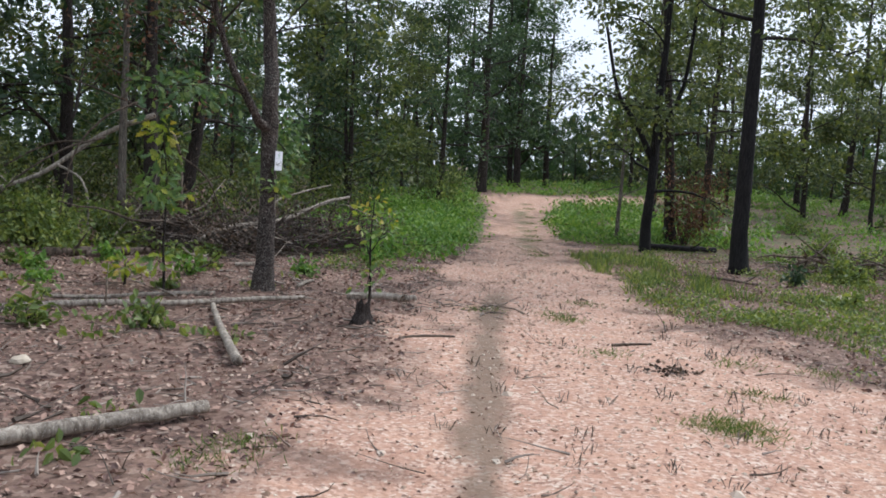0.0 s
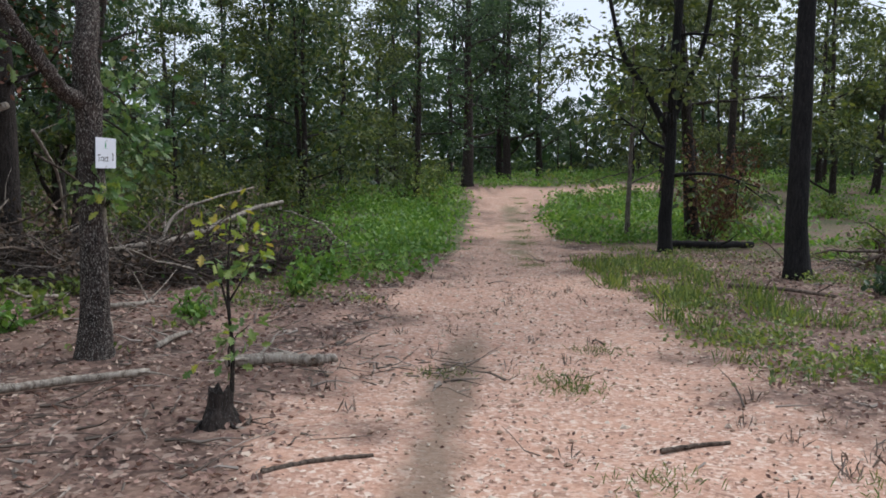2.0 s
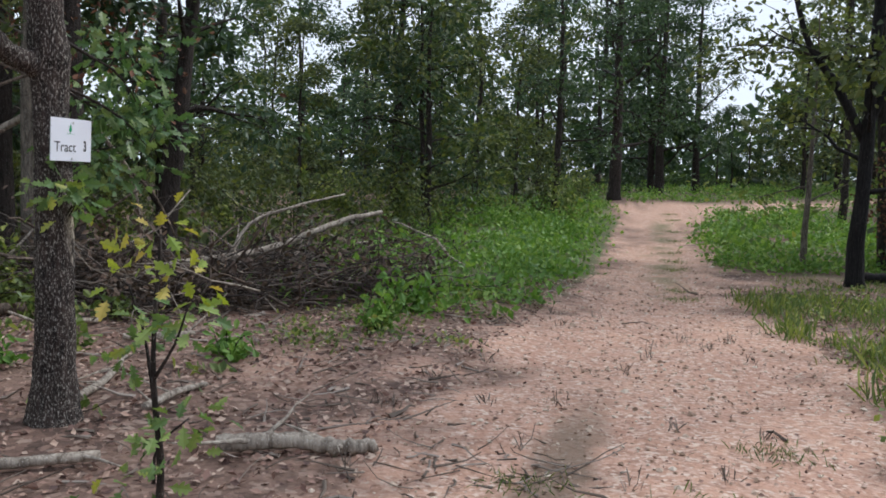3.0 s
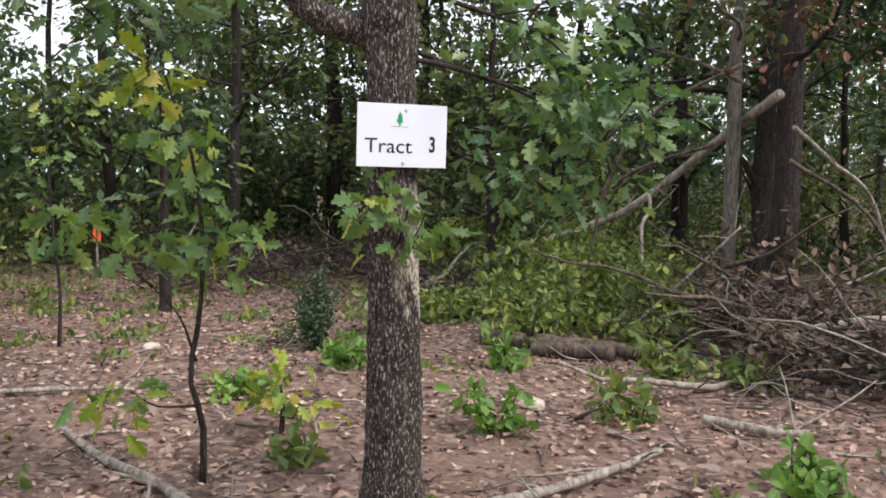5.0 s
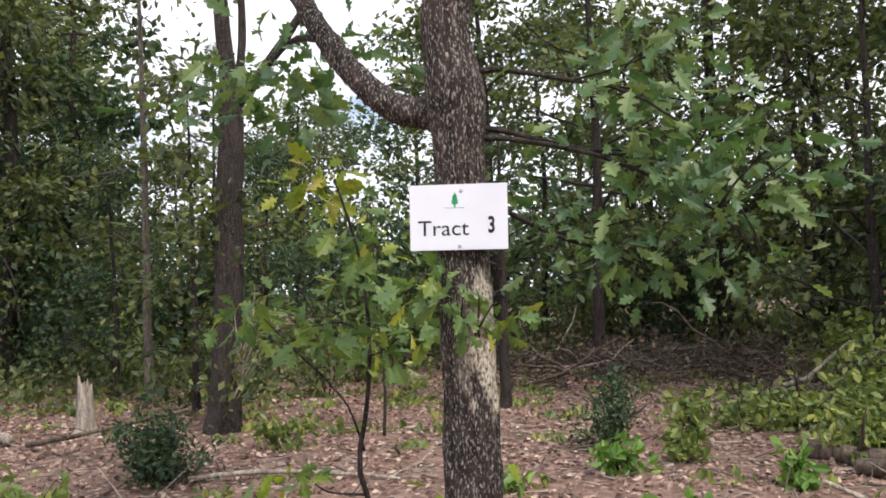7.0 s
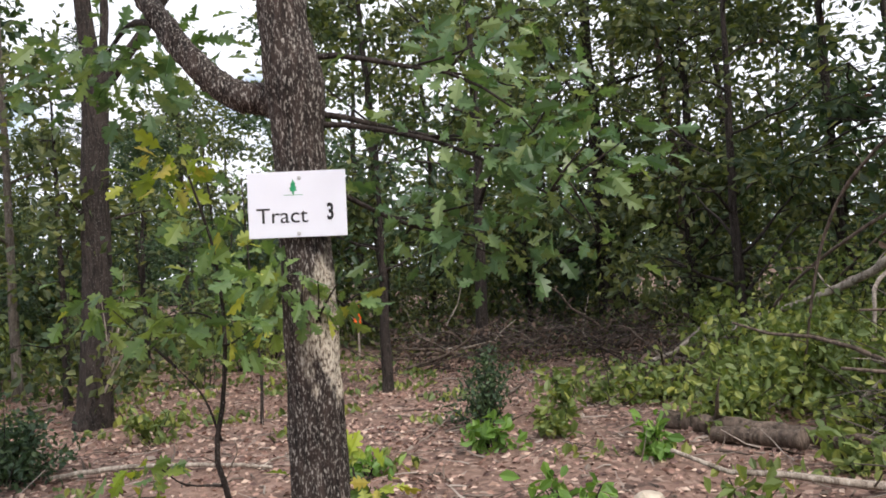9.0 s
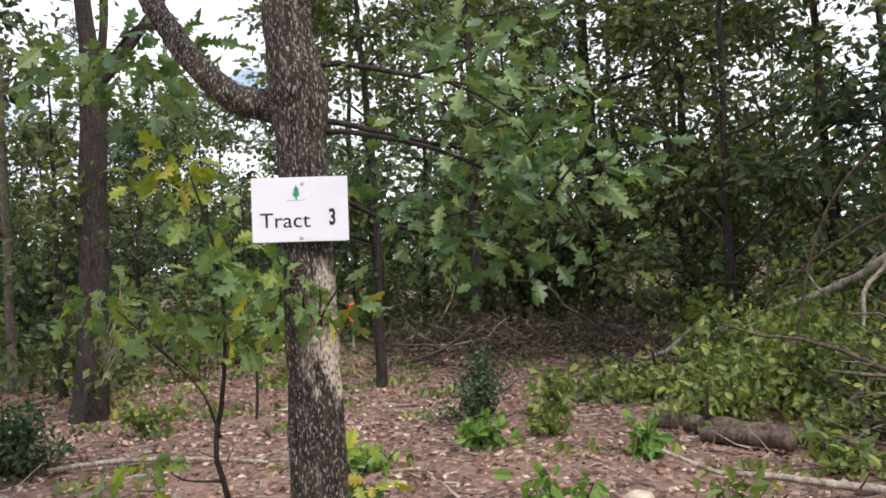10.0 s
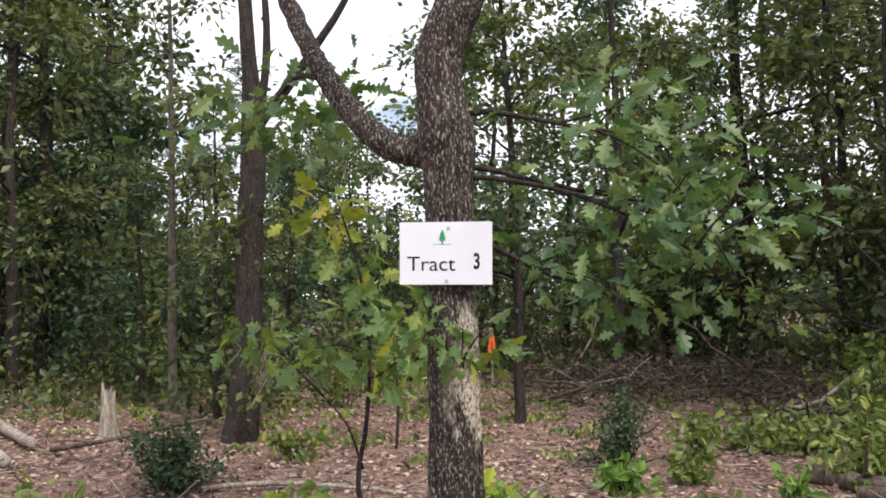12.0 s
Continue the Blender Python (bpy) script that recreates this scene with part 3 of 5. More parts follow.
for x, z in ((0.012, 0.096), (0.004, -0.106)):
    bm = bmesh.new()
    bmesh.ops.create_cone(bm, cap_ends=True, segments=14, radius1=0.0075, radius2=0.0045, depth=0.004, matrix=pose(0, 0, 0, 90, 0, 0))
    part("nail", bm, NAIL, sign, "round grey nail head", pose(x, -0.0045, z))


# ---- named trees ----
def fixed_tree(seed, x, y, label, **kw):
    b = empty(kw.pop("name", "oak_tree"), pose(x, y, gz(x, y) - 0.02))
    tagged(b, label, "tree")
    return grow_tree("", np.random.default_rng(seed), base=b, **kw)


fixed_tree(21, 6.55, 15.85, "tall tree with fire-blackened trunk beside the track", height=11, r=0.165, clear=0.42, spread=2.4, leaves=5200, bark=BARK_BURNT, leaf_mat=LEAF, limbs=16, lean=(0.006, 0))
slim = fixed_tree(22, 5.72, 19.5, "blackened slim tree with low leafy branches", height=9, r=0.12, clear=0.2, spread=2.3, leaves=5200, bark=BARK_BURNT, leaf_mat=LEAF, limbs=16, lean=(0.012, 0))
for pts in ([(0.03, 0, 2.3), (0.3, 0, 3.0), (0.65, 0.05, 4.0), (0.8, 0, 6.0)], [(0.02, 0, 2.1), (-0.4, 0.05, 2.9), (-0.85, 0.1, 3.6), (-1.2, 0.1, 5.0)]):
    fk = smooth_line(pts, 14)
    put("fork_limb", mesh_np("fork_limb", *tube(fk, np.linspace(0.075, 0.03, 14), 9, 0.04), BARK_BURNT, True), slim)
fixed_tree(23, 7.0, 21.9, "leaning tree with scorched reddish bark", height=9, r=0.15, clear=0.35, spread=2.2, leaves=4200, bark=BARK, leaf_mat=LEAF, lean=(-0.1, 0))
fixed_tree(24, 8.96, 25.2, "slim dark tree in the green clearing", height=10, r=0.12, clear=0.4, spread=2.0, leaves=3600, bark=BARK, leaf_mat=LEAF)
fixed_tree(25, 5.6, 21.8, "slender grey sapling beside the track", height=4.5, r=0.06, clear=0.3, spread=0.9, leaves=700, bark=BARK_GREY, leaf_mat=LEAF_SHRUB, limbs=9)
fixed_tree(26, 1.3, 30.5, "slim dark tree at the edge of the track", height=8.5, r=0.11, clear=0.28, spread=1.9, leaves=3400, bark=BARK, leaf_mat=LEAF_DARK)
fixed_tree(27, 3.35, 38.5, "large dark tree at the bend of the track", height=11, r=0.24, clear=0.22, spread=3.0, leaves=6000, bark=BARK, leaf_mat=LEAF_DARK, limbs=22)
fixed_tree(28, -2.9, 29.5, "dark oak standing in the forest edge", height=8, r=0.19, clear=0.18, spread=2.4, leaves=4600, bark=BARK, leaf_mat=LEAF_DARK, limbs=18)
fixed_tree(29, -1.5, 25.8, "slim dark tree in the forest edge", height=6, r=0.1, clear=0.2, spread=1.7, leaves=3000, bark=BARK, leaf_mat=LEAF_DARK)
fixed_tree(30, -4.5, 16.4, "dark trunk rising out of the brush pile", height=10, r=0.155, clear=0.3, spread=2.0, leaves=2600, bark=BARK, leaf_mat=LEAF_BROWN, leaf_size=0.09, lean=(-0.012, 0))
fixed_tree(31, -4.95, 16.1, "grey crooked trunk beside the brush pile", height=9, r=0.085, clear=0.35, spread=1.8, leaves=1600, bark=BARK_GREY, leaf_mat=LEAF, lean=(-0.02, 0.01))
fixed_tree(32, -4.6, 19.0, "leaning dark tree behind the brush pile", height=9, r=0.16, clear=0.3, spread=2.3, leaves=4500, bark=BARK, leaf_mat=LEAF_DARK, lean=(0.12, 0.03))
fixed_tree(34, -9.5, 6.48, "thin pale-barked tree in the undergrowth", height=8, r=0.066, clear=0.3, spread=1.1, leaves=900, bark=BARK_GREY, leaf_mat=LEAF, limbs=12, cluster=0.22)
fixed_tree(35, -8.9, 7.3, "thin dark tree in the undergrowth", height=4.2, r=0.055, clear=0.25, spread=1.0, leaves=900, bark=BARK, leaf_mat=LEAF, limbs=12)
fixed_tree(36, -12.8, 2.85, "dark forest oak with low leafy limbs", height=10, r=0.18, clear=0.15, spread=2.6, leaves=6500, bark=BARK, leaf_mat=LEAF, limbs=20)
fixed_tree(37, -8.6, 11.1, "short dark dead tree standing behind the sign oak", height=3.4, r=0.075, clear=0.4, spread=0.9, leaves=700, bark=BARK, leaf_mat=LEAF_DARK, limbs=8, leaf_size=0.11)
fixed_tree(38, -11.5, 12.55, "straight dark tree of the forest edge", height=9, r=0.1, clear=0.3, spread=2.2, leaves=3600, bark=BARK, leaf_mat=LEAF, limbs=18)
fixed_tree(39, -14.8, 15.4, "dense dark-leaved oak in the forest", height=10, r=0.2, clear=0.14, spread=2.8, leaves=3800, bark=BARK, leaf_mat=LEAF, limbs=20, lean=(0, -0.03))
fixed_tree(40, -14.5, 17.0, "leaning brown trunk in the forest edge", height=8, r=0.14, clear=0.3, spread=2.4, leaves=5000, bark=DEADBARK, leaf_mat=LEAF, lean=(0, -0.08))
fixed_tree(41, -9.0, 15.6, "leafy young oak behind the bushes", height=6.5, r=0.08, clear=0.12, spread=2.0, leaves=2000, bark=BARK, leaf_mat=LEAF, limbs=20)
fixed_tree(42, 5.4, 43.0, "tall dark oak beyond the bend of the track", height=11, r=0.19, clear=0.2, spread=2.6, leaves=4600, bark=BARK, leaf_mat=LEAF_DARK, limbs=20)
fixed_tree(43, 7.3, 46.0, "dark leafy oak behind the bend of the track", height=10, r=0.17, clear=0.2, spread=2.4, leaves=4200, bark=BARK, leaf_mat=LEAF_DARK, limbs=20)
fixed_tree(44, -19.4, 6.4, "low spreading oak deep in the forest", height=6.0, r=0.14, clear=0.12, spread=2.3, leaves=5000, bark=BARK, leaf_mat=LEAF, limbs=20)
# the forked tree
TX, TY = -7.2, 8.2
tree2 = tagged(empty("forked_tree", pose(TX, TY, gz(TX, TY))), "tall forked tree with dark bark and a torn flare", "tree")
rng = np.random.default_rng(33)
ln = smooth_line([(0, -0.06, -0.05), (0, -0.03, 0.3), (0, 0.03, 1.2), (0, 0.06, 2.4), (0, 0.1, 3.4), (0, 0.02, 4.3), (0, -0.02, 5.6), (0.1, 0.05, 8.5)], 40)
put("trunk", mesh_np("trunk", *tube(ln, np.interp(ln[:, 2], [0, 0.2, 1, 3.2, 4, 8.5], [0.21, 0.175, 0.15, 0.13, 0.085, 0.03]), 14, 0.035, rng), BARK, True), tree2)
for pts, r0 in (([(0, 0.1, 3.3), (0.02, 0.2, 3.7), (0.0, 0.24, 4.3), (0, 0.2, 5.2), (0.1, 0.3, 6.5)], 0.055), ([(0, 0.12, 3.35), (0.0, 0.45, 3.75), (-0.02, 0.8, 4.25), (0, 1.1, 4.7), (0, 1.5, 5.6)], 0.07)):
    b = smooth_line(pts, 16)
    put("limb", mesh_np("limb", *tube(b, np.linspace(r0, 0.025, 16), 9, 0.05, rng), BARK, True), tree2)
cents = []
for k in range(16):
    s = ln[rng.integers(30, 40)] if k > 3 else ln[rng.integers(12, 22)]
    b = branch_line(s, (rng.normal(), rng.normal() - 0.3, rng.uniform(0.1, 0.6)), rng.uniform(0.4, 0.7) if k <= 3 else rng.uniform(0.9, 2.0), 6, rng, 0.3)
    put("branch", mesh_np("branch", *tube(b, np.linspace(0.02, 0.005, 6), 5, 0.05, rng), BARK, True), tree2)
    cents += list(b[3:])
cents = np.array(cents)[rng.integers(0, len(cents), 1500)] + rng.normal(size=(1500, 3)) * 0.2
put("crown", mesh_np("crown", *scattered(LEAF_MID, cents, rng.normal(size=(1500, 3)), rng.uniform(0.08, 0.15, 1500), rng), LEAF), tree2)
for k in range(7):
    sp = branch_line((0.1, 0.12 + 0.02 * rng.normal(), 0.5 + 0.1 * rng.normal()), (0.3, 0.35, 1.0), rng.uniform(0.5, 1.0), 4, rng, 0)
    put("splinter", mesh_np("splinter", *tube(sp, np.linspace(0.016, 0.003, 4), 4, 0.1, rng), DEADWOOD), tree2, label="pale torn wood splinter")


# ---- a small conifer ----
def conifer(x, y, h, label, rng):
    c = tagged(empty("young_conifer", pose(x, y, gz(x, y))), label, "tree")
    put("trunk", mesh_np("trunk", *tube(smooth_line([(0, 0, -0.05), (0.02, 0, h * 0.5), (0, 0.03, h)], 12), np.linspace(0.06, 0.008, 12), 8, 0.05, rng), BARK, True), c)
    at, way = [], []
    for k in range(70):
        z = h * (0.25 + 0.75 * k / 70)
        az = k * 2.4 + rng.uniform(-0.4, 0.4)
        ln = 0.2 + 0.24 * (h - z) * rng.uniform(0.6, 1.2)
        bl = branch_line((0, 0, z), (math.cos(az), math.sin(az), 0.35), ln, 6, rng, 0.2, 0.2)
        put("bough", mesh_np("bough", *tube(bl, np.linspace(0.009, 0.003, 6), 4, 0.05, rng), BARK, True), c)
        for q in rng.uniform(0.15, 1, 34):
            i = min(int(q * 5), 4)
            at.append(bl[i] + (bl[i + 1] - bl[i]) * (q * 5 - i) + 0.02 * rng.normal(size=3))
            way.append(unit(bl[i + 1] - bl[i]) + 0.8 * rng.normal(size=3))
    put("needles", mesh_np("needles", *scattered(GRASSLEAF, np.array(at), np.array(way), rng.uniform(0.08, 0.2, len(at)), rng), LEAF_DARK), c)


GRASSLEAF = (np.array([(0, -0.035, 0), (0, 0.035, 0), (0.6, 0.028, 0.03), (1, 0, -0.1)]), np.array([(0, 3, 2, 1)]))
conifer(-13.0, 6.3, 5.7, "young dark conifer rising above the low trees", np.random.default_rng(44))


# ---- saplings ----
def sapling(x, y, label, stem, twigs, green, yellow, rng, size=(0.1, 0.17), spread=0.09):
    s = tagged(empty("oak_sapling", pose(x, y, gz(x, y))), label, "sapling")
    sl = smooth_line(stem, 14)
    put("stem", mesh_np("stem", *tube(sl, np.linspace(0.019, 0.006, 14), 8, 0.05, rng), BARK, True), s)
    for a, b in twigs:
        m = [0.5 * (p + q) + 0.03 * rng.normal() for p, q in zip(a, b)]
        tl = smooth_line([a, m, b], 7)
        put("twig", mesh_np("twig", *tube(tl, np.linspace(0.008, 0.003, 7), 5, 0.05, rng), BARK, True), s)
    for spots, per, me in ((green, 15, LOBED_GREEN), (yellow, 12, LOBED_YELLOW)):
        at, way = clumps(rng, spots, per, spread)
        lone_leaves(s, me, at, way, rng.uniform(*size, len(at)), rng)
    return s


rng = np.random.default_rng(51)
sapling(-2.55, 10.29, "young oak sapling with broad lobed leaves", [(0, 0.02, -0.03), (0, 0.03, 0.3), (0, -0.03, 0.55), (0, 0.02, 0.85), (0, 0.04, 1.2), (0, 0.0, 1.6), (-0.02, -0.12, 2.0)],
        [((0, 0.0, 0.62), (0.02, -0.2, 1.0)), ((0.02, -0.2, 1.0), (0, -0.5, 1.3)), ((0, 0.03, 1.1), (0.03, 0.22, 1.2)), ((0, 0.03, 1.2), (0, -0.25, 1.25)), ((0, 0, 1.5), (0, 0.1, 1.65)), ((0, 0, 0.4), (0, -0.3, 0.5))],
        [(0, -0.52, 1.36), (0, -0.6, 1.3), (0, -0.16, 1.2), (0.02, 0.05, 1.22), (0, 0.2, 1.22), (0, -0.04, 1.45), (0, 0.05, 1.62), (0, -0.06, 1.75), (0, -0.28, 1.2), (0, 0.12, 1.1), (0.05, -0.36, 0.5)],
        [(0, -0.17, 2.02), (0, -0.1, 1.95), (0, -0.22, 1.95), (0.06, -0.4, 0.42)], rng)
sapling(-0.03, 9.2, "oak sprout with yellowing leaves growing from a stump", [(0, 0, 0.05), (0.02, 0.02, 0.4), (0, 0, 0.8), (0.02, 0.03, 1.3)],
        [((0, 0, 0.7), (-0.12, 0.05, 1.1)), ((0, 0, 0.75), (0.16, -0.05, 1.05)), ((0, 0, 0.35), (0.12, 0.05, 0.6))],
        [(0.12, 0.0, 0.62), (0.06, 0.06, 0.5), (-0.12, 0.02, 0.85), (0.02, 0, 0.95), (-0.05, -0.1, 0.4), (0.15, -0.05, 1.0)], [(-0.12, 0.05, 1.15), (0.03, 0.03, 1.3), (0.15, -0.05, 1.15)], rng, (0.06, 0.1), 0.07)
sapling(-3.2, 10.9, "small oak seedling with yellow-green leaves", [(0, 0, -0.02), (0, 0.01, 0.15), (0, 0, 0.3)], [((0, 0, 0.12), (0.05, 0.1, 0.2))], [(0, 0.05, 0.22)], [(0, 0, 0.3), (0.05, 0.12, 0.2), (0, -0.12, 0.22)], rng)
sapling(-6.72, 9.85, "thin young tree with sparse leaves", [(0, 0.03, -0.03), (0, 0.05, 0.5), (0, 0, 1.2), (0, -0.05, 2.4)], [((0, 0, 1.2), (0, 0.3, 1.6))], [(0, 0.3, 1.6), (0, 0, 2.2), (0, -0.1, 1.7), (0, -0.05, 2.4), (0, 0.1, 1.9), (0.05, 0.1, 0.7)], [], rng, (0.08, 0.14), 0.16)


# ---- shrubs and low plants ----
def shrub(name, x, y, w, h, n, mat, label, rng, size=0.08, shape=LEAF_MID, stems=9, category="shrub", group="", hollow=0.35):
    s = tagged(empty(name, pose(x, y, gz(x, y))), label, category, group)
    cents = []
    for k in range(stems):
        az, el = rng.uniform(0, 6.283), rng.uniform(0.45, 1.35)
        way = (math.cos(az) * math.cos(el) * w / h, math.sin(az) * math.cos(el) * w / h, math.sin(el))
        b = branch_line((0.05 * w * rng.normal(), 0.05 * w * rng.normal(), -0.03), way, h * rng.uniform(0.7, 1.1) * (1 if el > 0.8 else 0.85), 6, rng, 0.15)
        b[:, 2] = np.maximum(b[:, 2], -0.03)
        put("stem", mesh_np("stem", *tube(b, np.linspace(0.008, 0.003, 6), 4, 0.05, rng), BARK), s)
        cents += list(b[2:])
    c = np.array(cents)[rng.integers(0, len(cents), n)] + rng.normal(size=(n, 3)) * 0.14 * np.array([w, w, h * 0.7])
    c[:, 2] = np.abs(c[:, 2])
    put("foliage", mesh_np("foliage", *scattered(shape, c, rng.normal(size=(n, 3)) + [0, 0, -0.1], size * rng.uniform(0.6, 1.3, n), rng), mat), s)
    return s


rng = np.random.default_rng(61)
shrub("bush", -5.9, 14.6, 1.3, 0.95, 1000, LEAF_SHRUB, "spreading light-green leafy bush beside a fallen log", rng, 0.1, stems=16)
shrub("bush", -5.2, 13.9, 0.8, 0.6, 700, LEAF_SHRUB, "low light-green bush behind a fallen log", rng, 0.09, stems=12)
shrub("bush", -4.5, 14.75, 0.8, 0.55, 480, LEAF_SHRUB, "low spreading light-green bush behind the log", rng, 0.09, stems=14)
shrub("bush", -6.6, 13.9, 1.0, 0.65, 600, LEAF_SHRUB, "spreading light-green bush on the litter", rng, 0.09, stems=14)
shrub("bush", -7.2, 15.2, 1.1, 1.1, 850, LEAF_SHRUB, "light-green bush under the leaning limb", rng, 0.1, stems=14)
shrub("bush", -4.9, 15.0, 0.8, 0.9, 800, LEAF_SHRUB, "light-green bush beside the brush pile", rng, 0.09, stems=12)
shrub("evergreen_shrub", -5.75, 11.95, 0.36, 0.72, 1500, LEAF_DARK, "small dense dark-green evergreen shrub", rng, 0.045, stems=14)
shrub("evergreen_shrub", -4.75, 8.3, 0.5, 0.6, 1500, LEAF_DARK, "low dense dark-green shrub on the leaf litter", rng, 0.055, stems=14)
for x, y, w, h, m in ((-4.25, 10.95, 0.34, 0.22, LEAF_FERN), (-1.15, 12.85, 0.36, 0.34, LEAF_FERN), (-2.7, 12.05, 0.3, 0.28, LEAF_FERN), (-2.65, 13.0, 0.36, 0.28, LEAF_SHRUB), (-4.1, 12.95, 0.28, 0.3, LEAF_FERN), (-6.1, 12.75, 0.4, 0.42, LEAF_SHRUB), (-4.75, 11.9, 0.4, 0.3, LEAF_FERN),
                      (-2.1, 8.15, 0.34, 0.36, LEAF_SHRUB), (-3.2, 8.1, 0.4, 0.42, LEAF_SHRUB), (-3.4, 14.0, 0.5, 0.35, LEAF_SHRUB), (-2.85, 14.35, 0.45, 0.3, LEAF_SHRUB), (-0.3, 14.3, 0.4, 0.45, LEAF_FERN), (-0.15, 15.4, 0.5, 0.5, LEAF_FERN), (-2.6, 10.85, 0.25, 0.2, LEAF_SHRUB), (-5.3, 12.5, 0.3, 0.3, LEAF_SHRUB), (-6.6, 13.3, 0.5, 0.4, LEAF_SHRUB), (-6.2, 9.0, 0.35, 0.4, LEAF_SHRUB),
                      (6.9, 12.2, 0.5, 0.3, LEAF_SHRUB), (8.4, 13.2, 0.7, 0.45, LEAF_SHRUB), (6.9, 14.2, 0.4, 0.4, LEAF_DARK)):
    shrub("low_plant", x, y, w, h, int(60 + 330 * w * h * 2), m, "low leafy green plant on the forest floor", rng, 0.1, stems=7, category="plant", group="forest floor plants")
under = [shrub("understorey_bush", 0, 0, 0.9, h, 600, m, "leafy green bush in the understorey", np.random.default_rng(70 + k), 0.125, LEAF_FAR, stems=11, group="understorey bushes") for k, (h, m) in enumerate(((1.3, LEAF_SHRUB), (1.9, LEAF), (1.0, LEAF_SHRUB), (2.4, LEAF)))]
under.append(shrub("understorey_bush", 0, 0, 1.3, 3.0, 1300, LEAF_DARK, "tall dense dark-green bush in the forest", np.random.default_rng(77), 0.15, LEAF_FAR, stems=12, group="understorey bushes"))
for o in under:
    o.matrix_basis = pose(-30, -14 - 2 * under.index(o), gz(-30, -14))
rng = np.random.default_rng(80)
spots = []
for _ in range(4000):
    if len(spots) >= 120:
        break
    x, y = rng.uniform(-20, 3), rng.uniform(-4, 42)
    if x > -7.6 and y < 16.6 or track_depth(x, y) > -1.2 or (y < 22 and x > -2.5) or (x > -9 and y < 7.3):
        continue
    if any(math.hypot(x - a, y - b) < 1.0 for a, b in spots):
        continue
    spots.append((x, y))
for x, y in spots:
    k = rng.integers(0, 4)
    if -13 < x < -8.4 and 9.5 < y < 15.2:
        continue
    copy_thing(under[k], pose(x, y, gz(x, y), 0, 0, rng.uniform(0, 360)) @ Matrix.Scale(rng.uniform(0.6, 1.05), 4))


dense = []
for _ in range(3000):
    if len(dense) >= 32:
        break
    x, y = rng.uniform(-25, -12.3), rng.uniform(-1, 24)
    if not any(math.hypot(x - p, y - q) < 1.5 for p, q in dense):
        dense.append((x, y))
        copy_thing(under[4], pose(x, y, gz(x, y), 0, 0, rng.uniform(0, 360)) @ Matrix.Scale(rng.uniform(0.65, 1.1), 4))


# ---- forest ----
kinds = []
for k, (hgt, r, clear, spread, n, lm, shp, ls) in enumerate(((9, 0.11, 0.08, 2.4, 4600, LEAF, LEAF_FAR, 0.17), (11, 0.15, 0.1, 2.8, 5200, LEAF_DARK, LEAF_FAR, 0.17), (7.5, 0.08, 0.06, 2.1, 3800, LEAF, LEAF_FAR, 0.16),
                                                        (12, 0.17, 0.16, 2.9, 4200, LEAF, LEAF_FAR, 0.23), (10, 0.13, 0.1, 2.8, 4400, LEAF_DARK, LEAF_FAR, 0.22), (13, 0.14, 0.5, 2.0, 2400, LEAF, LEAF_FAR, 0.19))):
    t = grow_tree("forest_tree", np.random.default_rng(90 + k), hgt, r, clear, spread, n, BARK, lm, shp, ls, limbs=12, wobble=0.035)
    tagged(t, ("leafy forest oak with a slim dark trunk", "dark-leaved oak in the forest", "slim young tree in the forest", "tall leafy tree in the forest", "dark distant tree in the forest", "tall thin pine-like tree with a high sparse crown")[k], "tree", "forest trees")
    t.matrix_basis = pose(-28 - 3 * k, -10, gz(-28, -10))
    kinds.append(t)
rng = np.random.default_rng(100)
placed = [(-1.43, 10.86), (TX, TY)]


def height_cap(x, y, u):
    """West of the oak a low stand leaves the sky open above it; so does the bend of the track."""
    dx, dy = 2.06 - x, y - 11.1
    if dx > 0:
        off = (dy + 0.085 * dx) / dx
        if -0.38 < off < -0.02:
            return 1.15 + 0.195 * dx
    if y > 25 and 0.165 < (x - 0.41) / (y + 0.4) < 0.215:
        return 3.0 + 0.02 * y
    if y > 24 and x < 3:
        return (2.0 + 0.15 * y) * (0.75 + 0.55 * u)
    if y > 24 and x > 8:
        return (2.5 + 0.17 * y) * (0.65 + 0.7 * u)
    return 99


HEIGHTS = (9, 11, 7.5, 12, 10, 13)


def plant_forest(count, xr, yr, pick, gap, ok, sc=(0.8, 1.15)):
    done = 0
    for _ in range(count * 60):
        if done >= count:
            return
        x, y = rng.uniform(*xr), rng.uniform(*yr)
        if not ok(x, y) or any(math.hypot(x - a, y - b) < gap for a, b in placed):
            continue
        placed.append((x, y))
        done += 1
        k = int(rng.choice(pick))
        s = min(rng.uniform(*sc), height_cap(x, y, rng.uniform()) / HEIGHTS[k])
        copy_thing(kinds[k], pose(x, y, gz(x, y) - 0.03, rng.uniform(-2, 2), rng.uniform(-2, 2), rng.uniform(0, 360)) @ Matrix.Scale(s, 4))


def off_track(x, y):
    return track_depth(x, y) < -3.0


for x, y, k in ((-11.6, 3.0, 0), (-14.2, 1.2, 1), (-15.2, 2.6, 4), (-13.4, -0.6, 1), (-7.0, 18.6, 1), (-9.6, 19.6, 1), (-6.2, 22.4, 1), (-11.2, 18.2, 0), (-8.2, 21.8, 2)):
    placed.append((x, y))
    copy_thing(kinds[k], pose(x, y, gz(x, y) - 0.03, 0, 0, 77 * x))
plant_forest(25, (-22, -9.5), (-4, 22), (0, 1, 2, 0), 2.1, lambda x, y: not (8.5 < y < 16 and x > -13) and not (x > -11 and y < 5.5))
plant_forest(21, (-26, 1), (20.5, 46), (0, 1, 2, 4, 0), 2.9, lambda x, y: off_track(x, y) and x < 0.5 + 0.02 * y)
